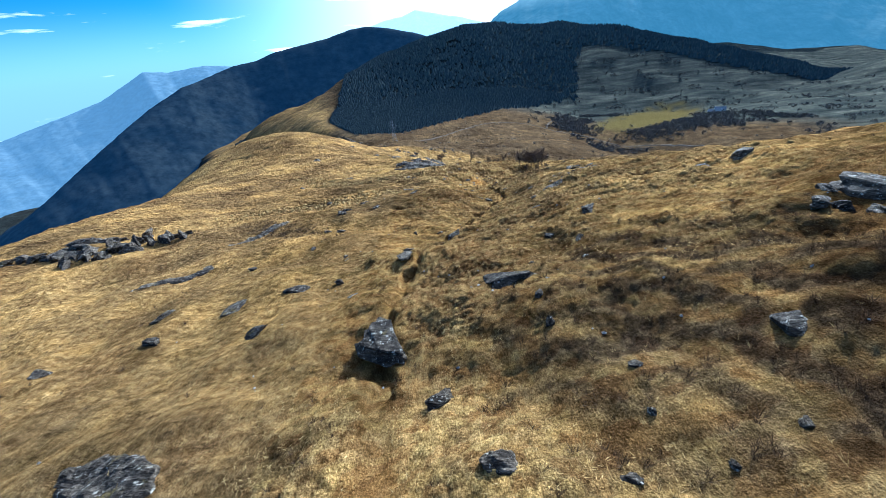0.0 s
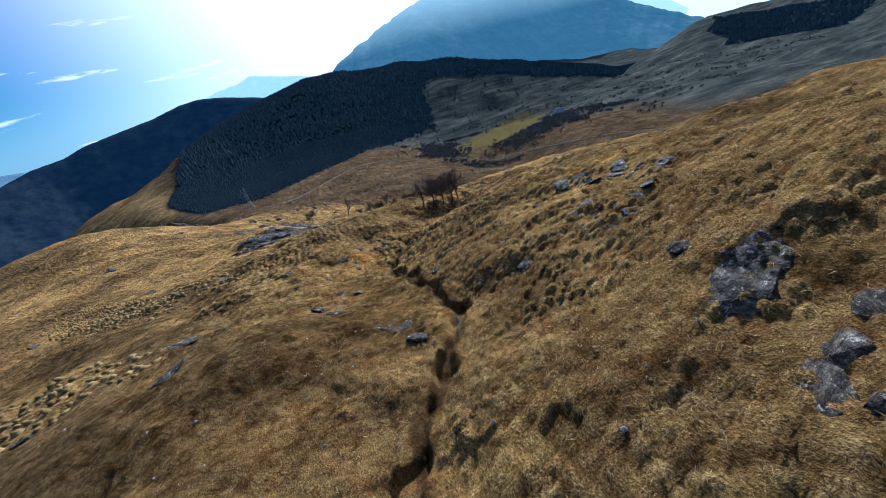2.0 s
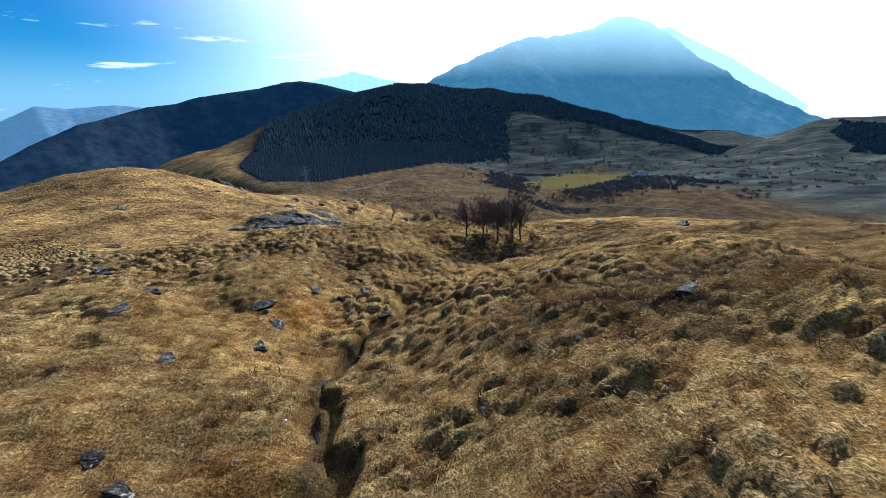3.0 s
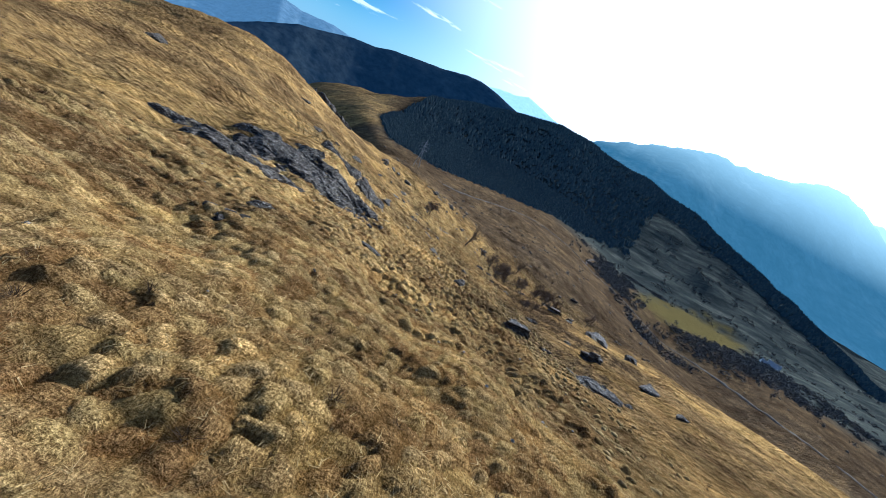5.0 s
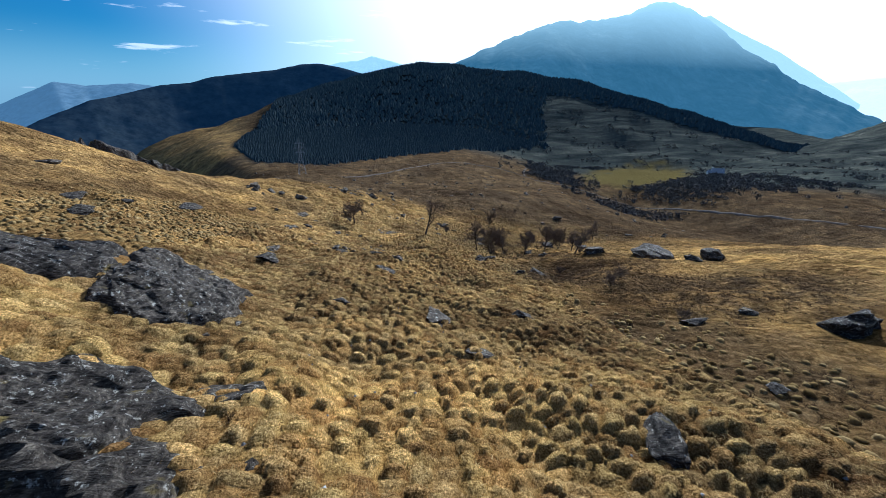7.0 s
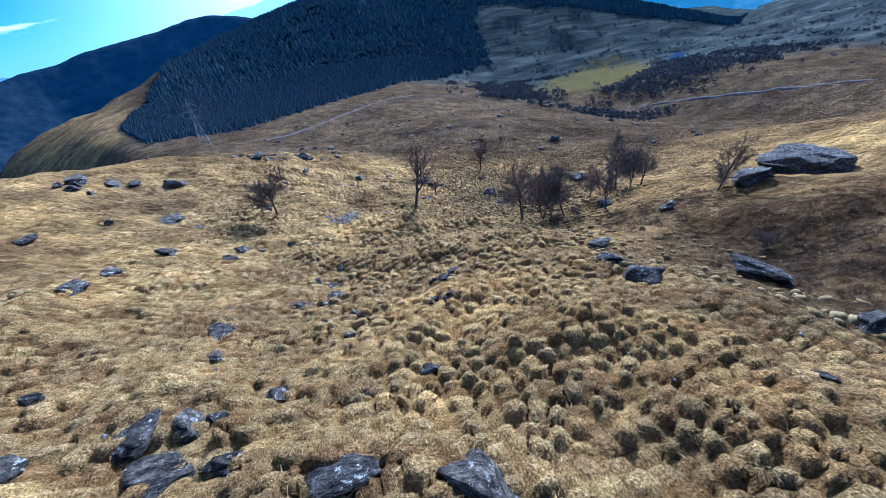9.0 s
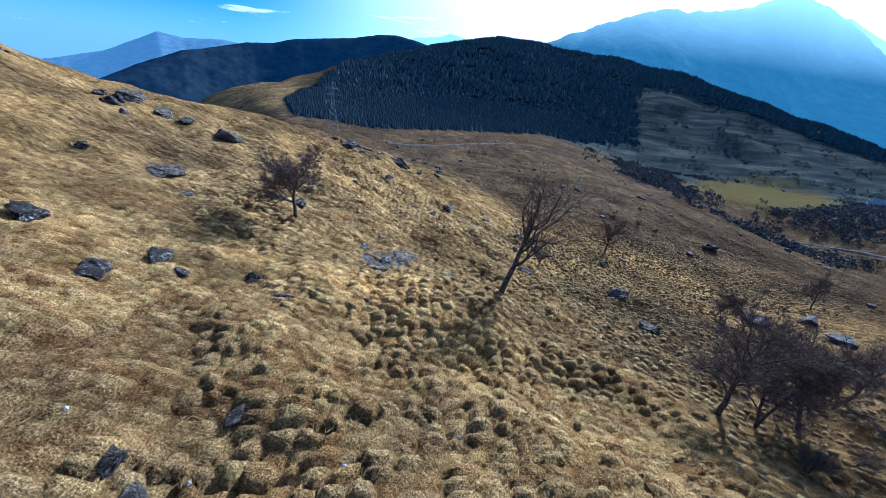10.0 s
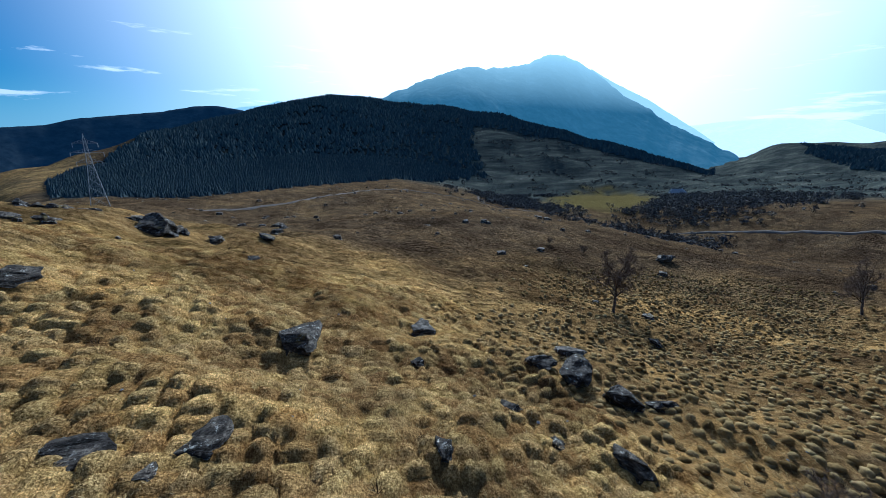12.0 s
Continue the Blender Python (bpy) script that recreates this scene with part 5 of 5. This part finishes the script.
def tree_shape(seed, tall, spread, stems, lean, sway=(0, 0), nod=0.0, thin=1.0):
    """Bare crown: trunk and limbs in one list of bars, twigs in another."""
    rng = random.Random(seed)
    wood, twigs, sprays = [], [], []
    for s in range(stems):
        a = rng.uniform(0, 6.28)
        way = Vector((0.25 * math.cos(a) * (stems > 1) + lean, 0.25 * math.sin(a) * (stems > 1) + nod, 1))
        r = 0.024 * tall * (1.0 if stems == 1 else 0.6)
        bars, spots = limb(rng, Vector((0.12 * s * (stems > 1), 0.1 * (s % 2), -0.25)), way, tall * rng.uniform(0.55, 0.68), r, r * 0.45, 7, 0.10, 0.05)
        wood += bars
        for p, d, rr in spots[2:]:
            for _ in range(3):
                a = rng.uniform(0, 6.28)
                w = Vector((math.cos(a) * spread + sway[0], math.sin(a) * spread + sway[1], rng.uniform(0.35, 0.9))) + d * 0.4
                b2, s2 = limb(rng, p, w, tall * rng.uniform(0.22, 0.4), rr * 0.6, rr * 0.2, 5, 0.22, 0.04)
                wood += b2
                for p2, d2, r2 in s2[1:]:
                    for _ in range(3):
                        w2 = d2 + Vector((rng.gauss(0, 0.7), rng.gauss(0, 0.7), rng.gauss(0.15, 0.5)))
                        b3, s3 = limb(rng, p2, w2, tall * rng.uniform(0.09, 0.17), max(r2 * 0.55, 0.012 * tall / 7) * thin, 0.008 * tall / 7 * thin, 3, 0.25, 0.03)
                        twigs += b3
                        for p3, d3, r3 in s3:
                            for _ in range(15 if tall > 10 else 18 if tall > 4 else 6):
                                w3 = d3 + Vector((rng.gauss(0, 0.7), rng.gauss(0, 0.7), rng.gauss(0.0, 0.6)))
                                b4, _s = limb(rng, p3, w3, tall * rng.uniform(0.04, 0.09) * (0.55 if thin < 1 else 1.0), 0.006 * tall / 7 * thin, 0.005 * tall / 7 * thin, 1, 0.2, 0.0)
                                sprays += b4
    return wood, twigs, sprays


def crown_mesh(twigs, sprays):
    """Twigs as three-sided bars, their finest ends as single slivers."""
    bars = tubes("crown", twigs, 3, TWIG)
    v = np.empty(len(bars.vertices) * 3, np.float32)
    bars.vertices.foreach_get("co", v)
    q = np.empty(len(bars.loops), np.int32)
    bars.loops.foreach_get("vertex_index", q)
    q = q.reshape(-1, 4)
    A, B = np.array([s[0] for s in sprays], float), np.array([s[1] for s in sprays], float)
    side = np.cross(B - A, np.random.RandomState(3).normal(0, 1, A.shape))
    side *= np.array([s[2] for s in sprays])[:, None] * 1.3 / np.maximum(np.linalg.norm(side, axis=1, keepdims=True), 1e-6)
    n0 = len(v) // 3
    tri = np.concatenate([q[:, [0, 1, 2]], q[:, [0, 2, 3]], n0 + np.arange(len(A) * 3).reshape(-1, 3)])
    return mesh_from("crown", np.concatenate([v.reshape(-1, 3), np.stack([A - side, A + side, B], 1).reshape(-1, 3)]), tri, TWIG, False)


def tree(kind, shapes, x, y, tall, turn, label, group):
    trunk, crown, size = shapes
    ob = new(kind)
    s = tall / size
    ob.matrix_basis = Matrix.Translation((x, y, float(height(x, y)) - 0.05)) @ pose(0, 0, 0, 0, 0, turn) @ Matrix.Diagonal((s, s, s, 1))
    part("trunk", trunk, ob)
    part("crown", crown, ob, "haze of fine leafless brown twigs")
    return tagged(ob, label, "tree", group=group)


def shapes_of(seed, tall, spread, stems, lean, sway=(0, 0), nod=0.0, thin=1.0):
    wood, twigs, sprays = tree_shape(seed, tall, spread, stems, lean, sway, nod, thin)
    return tubes("trunk", wood, 5, BARK), crown_mesh(twigs, sprays), tall


BIRCHES = [shapes_of(5, 7.0, 0.75, 1, 0.06), shapes_of(6, 7.0, 0.9, 1, -0.12), shapes_of(7, 7.0, 0.7, 2, 0.05), shapes_of(8, 7.0, 1.0, 1, 0.2)]
SHRUBS = [shapes_of(15, 2.2, 1.1, 2, 0.0), shapes_of(16, 2.2, 1.2, 3, 0.05)]

for k, (x, y, tall) in enumerate([(25.3, 108.2, 5.0), (27.5, 108.6, 5.4), (29.2, 108.0, 5.6), (31.2, 108.2, 5.0), (32.6, 109.2, 5.8), (28.6, 110.6, 4.6)]):
    tree("birch_tree", BIRCHES[k % 3], x, y, tall, 67 * k, "leafless birch in a small thicket beside the burn", "birches beside the burn")
for k, (x, y, tall) in enumerate([(38.5, 255.5, 7.4), (42.6, 256.5, 7.8), (47, 257.5, 7.0), (51.5, 254, 6.2), (61.4, 263, 6.8), (66.3, 264.6, 7.4), (60.5, 245, 5.8), (73, 268.6, 7.0), (55, 261.8, 5.6)]):
    tree("birch_tree", BIRCHES[(k + 1) % 4], x, y, tall * 1.1, 50 * k + 20, "bare birch standing in a loose stand among boulders", "birches among the boulders")
tree("birch_tree", shapes_of(31, 7.5, 1.6, 1, 0.05, thin=1.7), 5.9, 273.6, 8.8, 200, "lone leafless birch with a rounded crown beside a boulder", "lone birches")
tree("birch_tree", shapes_of(24, 11.5, 0.85, 1, 0.10, (0.65, -0.2), -0.2, 0.6), 25.9, 265.4, 11.5, 0, "lone leafless birch with crooked spreading limbs", "lone birches")
tree("birch_tree", BIRCHES[0], 61, 320, 9.0, 140, "slender leafless birch on tussock ground", "lone birches")
tree("birch_tree", BIRCHES[3], 107.6, 312, 8.5, 30, "low bare birch beside a dark boulder", "lone birches")
tree("birch_tree", BIRCHES[2], 68.5, 290.5, 6.0, 10, "slender leafless birch on tussock ground", "lone birches")
tree("birch_tree", BIRCHES[0], 36.0, 289.0, 3.4, 90, "slender leafless birch on tussock ground", "lone birches")
for k, (x, y, tall) in enumerate([(45.6, 196.8, 2.6), (46.4, 210, 3.0), (49.0, 212, 3.0), (51, 233, 2.4), (30.4, 106.8, 2.2), (27.0, 106.6, 2.0), (33.6, 107.4, 2.3), (41.5, 252.5, 2.4), (45.5, 253.5, 2.6), (62.5, 246, 2.4), (29, 104, 1.6), (85, 352, 2.6), (79, 357, 2.4), (90, 350, 2.2)]):
    tree("bare_shrub", SHRUBS[k % 2], x, y, tall, 40 * k, "low leafless brown shrub with many stems", "shrubs on the slope")

# ---- power line tower ----
STEEL, _n, _l, _b = material("galvanised_steel", 0.5)
_b.inputs["Base Color"].default_value, _b.inputs["Metallic"].default_value = (0.20, 0.21, 0.22, 1), 0.3


def pylon(x, y, turn):
    ob = new("electricity_pylon")
    ob.matrix_basis = Matrix.Translation((x, y, float(height(x, y)))) @ pose(0, 0, 0, 0, 0, turn)

    def half(z):
        return 2.6 + (0.75 - 2.6) * min(z / 15.0, 1) if z < 15 else 0.75 - 0.055 * (z - 15)
    levels = [-0.6, 3.5, 7, 10, 12.7, 15, 17, 19, 21, 23]
    corners = [(1, 1), (-1, 1), (-1, -1), (1, -1)]
    for cx, cy in corners:
        part("leg", tubes("leg", [((cx * half(a), cy * half(a), a), (cx * half(b), cy * half(b), b), 0.08, 0.07) for a, b in zip(levels[:-1], levels[1:])] + [((cx * half(23), cy * half(23), 23), (0, 0, 25.2), 0.08, 0.06)], 4, STEEL), ob)
    for i in range(4):
        (ax, ay), (bx, by) = corners[i], corners[(i + 1) % 4]
        bars = []
        for a, b in zip(levels[:-1], levels[1:]):
            bars += [((ax * half(a), ay * half(a), a), (bx * half(b), by * half(b), b), 0.032, 0.032), ((bx * half(a), by * half(a), a), (ax * half(b), ay * half(b), b), 0.032, 0.032), ((ax * half(b), ay * half(b), b), (bx * half(b), by * half(b), b), 0.032, 0.032)]
        part("bracing", tubes("bracing", bars, 4, STEEL), ob)
    for z, reach in ((15.6, 3.4), (18.8, 4.4), (22.0, 3.3)):
        bars = []
        for s in (1, -1):
            for q in (0.5, -0.5):
                bars += [((0, q, z), (s * reach, 0, z), 0.07, 0.05), ((s * 0.6, q, z + 1.2), (s * reach, 0, z + 0.05), 0.032, 0.032)]
                bars += [((s * reach * k, q * (1 - k), z), (s * reach * k, q * (1 - k), z + 1.2 * (1 - k)), 0.035, 0.035) for k in (0.25, 0.5, 0.75)]
        arm = part("crossarm", tubes("crossarm", bars, 4, STEEL), ob)
        for s in (1, -1):
            part("insulator", tubes("insulator", [((s * reach, 0, z - 0.25 * k), (s * reach, 0, z - 0.25 * k - 0.2), 0.05, 0.14) for k in range(6)], 8, STEEL), arm)
    return tagged(ob, "grey steel lattice pylon with three pairs of crossarms", "pylon")


pylon(-43.6, 458, 20)


# ---- valley: track, farm, woods ----
def smooth_line(pts, per=10):
    p = np.array(pts, float)
    t = np.linspace(0, len(p) - 1, (len(p) - 1) * per + 1)
    k = np.ones(per) / per
    out = np.stack([np.interp(t, np.arange(len(p)), p[:, i]) for i in (0, 1)], 1)
    for i in (0, 1):
        out[per:-per, i] = np.convolve(np.r_[np.full(per // 2, out[0, i]), out[:, i], np.full(per // 2, out[-1, i])], k, "same")[per // 2:-(per // 2)][per:-per]
    return out


TRACK, _n, _l, _b = material("gravel_track", 0.9)
_l.new(ramp(_n, _l, noise_node(_n, _l, _n.new("ShaderNodeTexCoord").outputs["Object"], 0.35, 5, 0.7), [(0.35, (0.08, 0.07, 0.06)), (0.65, (0.17, 0.15, 0.128))]), _b.inputs["Base Color"])


def track(name, pts, wide, label):
    line = smooth_line(pts)
    d = np.gradient(line, axis=0)
    side = np.stack([-d[:, 1], d[:, 0]], 1) / np.maximum(np.linalg.norm(d, axis=1, keepdims=True), 1e-6)
    rows = [line + side * wide * s for s in (-0.5, -0.3, 0.0, 0.3, 0.5)]
    V = np.stack([np.c_[r, height(r[:, 0], r[:, 1]) + lift] for r, lift in zip(rows, (-0.2, 0.35, 0.42, 0.35, -0.2))], 1)
    return tagged(new(name, mesh_from(name, V.reshape(-1, 3), grid_faces(len(line), 5), TRACK)), label, "track", kind="structure")


track("road", [(-20, 470), (35, 517), (70, 562), (110, 580), (145, 585), (173, 563), (192, 525), (211, 482), (236, 456), (255, 429), (264, 395), (271, 362), (289, 320), (310, 270), (330, 200)], 2.6, "pale gravel track winding along the valley floor")
track("road", [(230, 676), (205, 640), (185, 600), (174, 566)], 2.4, "pale gravel track climbing to the wood edge")

WALL, _n, _l, _b = material("whitewash", 0.8)
_l.new(ramp(_n, _l, noise_node(_n, _l, _n.new("ShaderNodeTexCoord").outputs["Object"], 0.8, 4, 0.6), [(0.3, (0.55, 0.54, 0.50)), (0.7, (0.78, 0.77, 0.73))]), _b.inputs["Base Color"])
SLATE, _n, _l, _b = material("roof_slate", 0.35)
_l.new(ramp(_n, _l, noise_node(_n, _l, _n.new("ShaderNodeTexCoord").outputs["Object"], 1.5, 4, 0.6), [(0.3, (0.16, 0.17, 0.19)), (0.7, (0.30, 0.31, 0.33))]), _b.inputs["Base Color"])
PANE, _n, _l, _b = material("dark_pane", 0.1)
_b.inputs["Base Color"].default_value = (0.02, 0.025, 0.03, 1)


def box(name, x0, x1, y0, y1, z0, z1, mat):
    V = [(x, y, z) for z in (z0, z1) for y in (y0, y1) for x in (x0, x1)]
    return mesh_from(name, V, [(0, 2, 3, 1), (4, 5, 7, 6), (0, 1, 5, 4), (2, 6, 7, 3), (0, 4, 6, 2), (1, 3, 7, 5)], mat, False)


def farmhouse(name, x, y, long, deep, eaves, ridge, turn, label):
    ob = new(name)
    ob.matrix_basis = Matrix.Translation((x, y, float(height(x, y)))) @ pose(0, 0, 0, 0, 0, turn)
    L, D = long / 2, deep / 2
    V = [(-L, -D, -1), (L, -D, -1), (L, D, -1), (-L, D, -1), (-L, -D, eaves), (L, -D, eaves), (L, D, eaves), (-L, D, eaves)]
    part("wall", mesh_from("wall", V, [(0, 1, 5, 4), (1, 2, 6, 5), (2, 3, 7, 6), (3, 0, 4, 7), (4, 5, 6, 7)], WALL, False), ob)
    for s in (-1, 1):
        part("gable", mesh_from("gable", [(s * L, -D, eaves), (s * L, D, eaves), (s * L, 0, ridge), (s * (L - 0.3), -D, eaves), (s * (L - 0.3), D, eaves), (s * (L - 0.3), 0, ridge)], [(0, 1, 2), (3, 5, 4), (0, 2, 3), (2, 5, 3), (1, 4, 2), (4, 5, 2)], WALL, False), ob)
        o = D + 0.4
        part("roof", mesh_from("roof", [(-L - 0.3, s * o, eaves - 0.2), (L + 0.3, s * o, eaves - 0.2), (L + 0.3, 0, ridge + 0.2), (-L - 0.3, 0, ridge + 0.2), (-L - 0.3, s * o, eaves + 0.05), (L + 0.3, s * o, eaves + 0.05), (L + 0.3, 0, ridge + 0.45), (-L - 0.3, 0, ridge + 0.45)],
                               [(0, 1, 2, 3), (4, 7, 6, 5), (0, 4, 5, 1), (3, 2, 6, 7), (0, 3, 7, 4), (1, 5, 6, 2)], SLATE, False), ob, "grey slate roof")
        part("chimney", box("chimney", s * (L - 0.9) - 0.4, s * (L - 0.9) + 0.4, -0.4, 0.4, ridge - 0.5, ridge + 1.2, WALL), ob)
    for k in range(int(long // 3.2)):
        wx = -L + 1.8 + k * 3.2
        part("window", box("window", wx - 0.45, wx + 0.45, -D - 0.03, -D + 0.1, eaves - 1.6, eaves - 0.5, PANE), ob, "dark glazed window")
    return tagged(ob, label, "house")


farmhouse("farmhouse", 470, 612, 15, 7, 4.2, 7.0, -25, "white farmhouse with a slate roof among valley trees")
farmhouse("barn", 450, 596, 18, 7, 3.2, 5.6, -25, "long pale barn with a slate roof near the farmhouse")


def valley_scrub():
    """Bare broadleaved scrub on the valley floor, too far off to tell tree from tree."""
    rng = np.random.RandomState(77)
    az, r = np.radians(rng.uniform(14, 80, 11000)), np.sqrt(rng.uniform(330 ** 2, 950 ** 2, 11000))
    x, y = MIDDLE[0] + r * np.sin(az), MIDDLE[1] + r * np.cos(az)
    x, y = np.r_[x, rng.uniform(185, 470, 12000)], np.r_[y, rng.uniform(400, 720, 12000)]
    az = np.arctan2(x - MIDDLE[0], y - MIDDLE[1])
    thick = smooth(0.0, 0.8, waves(x, y, 60, 43)) * 0.5 * smooth(14, 34, np.degrees(az))
    thick = np.maximum(thick, 0.6 * patch(x, y, 335, 495, 122, 38, 30) * (0.45 + 0.55 * smooth(-0.5, 0.4, waves(x, y, 24, 47))))
    thick = np.maximum(thick, 0.09 * patch(x, y, 440, 560, 60, 22, 20))
    thick = np.maximum(thick, 0.7 * patch(x, y, 220, 595, 105, 20, 78))
    thick = thick * (1 - patch(x, y, 365, 625, 150, 58, 41, 0.1)) * (line_distance(x, y, np.array([(145, 585), (173, 563), (211, 482), (255, 429), (271, 362), (310, 270)], float)) > 9)
    keep = (rng.uniform(0, 1, len(x)) < thick) & (np.hypot(x - 460, y - 604) > 16)
    x, y = x[keep], y[keep]
    n, k = len(x), 26
    s, h = rng.uniform(1.6, 3.6, n), rng.uniform(1.8, 4.6, n)
    u = rng.normal(0, 1, (n, k, 3))
    u /= np.linalg.norm(u, axis=-1, keepdims=True)
    u *= rng.uniform(0.45, 1.0, (n, k, 1))
    c = np.stack([x, y, height(x, y) + h * 0.55], 1)[:, None] + u * np.stack([s, s, h * 0.5], 1)[:, None]
    V = c[:, :, None] + rng.normal(0, 0.6, (n, k, 3, 3))
    F = np.arange(n * k * 3).reshape(-1, 3)
    m, nn, l, b = material("bare_scrub", 0.95)
    geo = nn.new("ShaderNodeNewGeometry")
    l.new(ramp(nn, l, geo.outputs["Random Per Island"], [(0, (0.062, 0.060, 0.059)), (0.6, (0.115, 0.106, 0.096)), (1, (0.20, 0.18, 0.142))]), b.inputs["Base Color"])
    tagged(new("valley_scrub", mesh_from("valley_scrub", V.reshape(-1, 3), F, m, False)), "dark leafless scrub woodland along the valley floor", "woodland", kind="stuff")


valley_scrub()


# ---- water of the burn ----
def burn_water():
    m, n, l, b = material("peaty_water", 0.3)
    b.inputs["Base Color"].default_value, b.inputs["Specular IOR Level"].default_value = (0.012, 0.009, 0.006, 1), 0.08
    bumped(n, l, b, noise_node(n, l, n.new("ShaderNodeTexCoord").outputs["Object"], 5.0, 3, 0.6), 0.35, 0.05)
    line = smooth_line(BURN[4:18], 24)
    d = np.gradient(line, axis=0)
    side = np.stack([-d[:, 1], d[:, 0]], 1) / np.maximum(np.linalg.norm(d, axis=1, keepdims=True), 1e-6)
    line = line + side * (0.10 * waves(line[:, 0], line[:, 1], 2.0, 37))[:, None]
    z = height(line[:, 0], line[:, 1]) + 0.05
    V = np.stack([np.c_[line + side * s, z] for s in (-0.06, -0.02, 0.02, 0.06)], 1)
    faces = grid_faces(len(line), 4)
    pools = waves(line[:, 0], line[:, 1], 3.5, 39)[faces[:, 0] // 4] > 0.25
    tagged(new("water", mesh_from("water", V.reshape(-1, 3), faces[pools], m)), "thin dark peaty stream in a narrow channel", "stream", kind="structure")


burn_water()
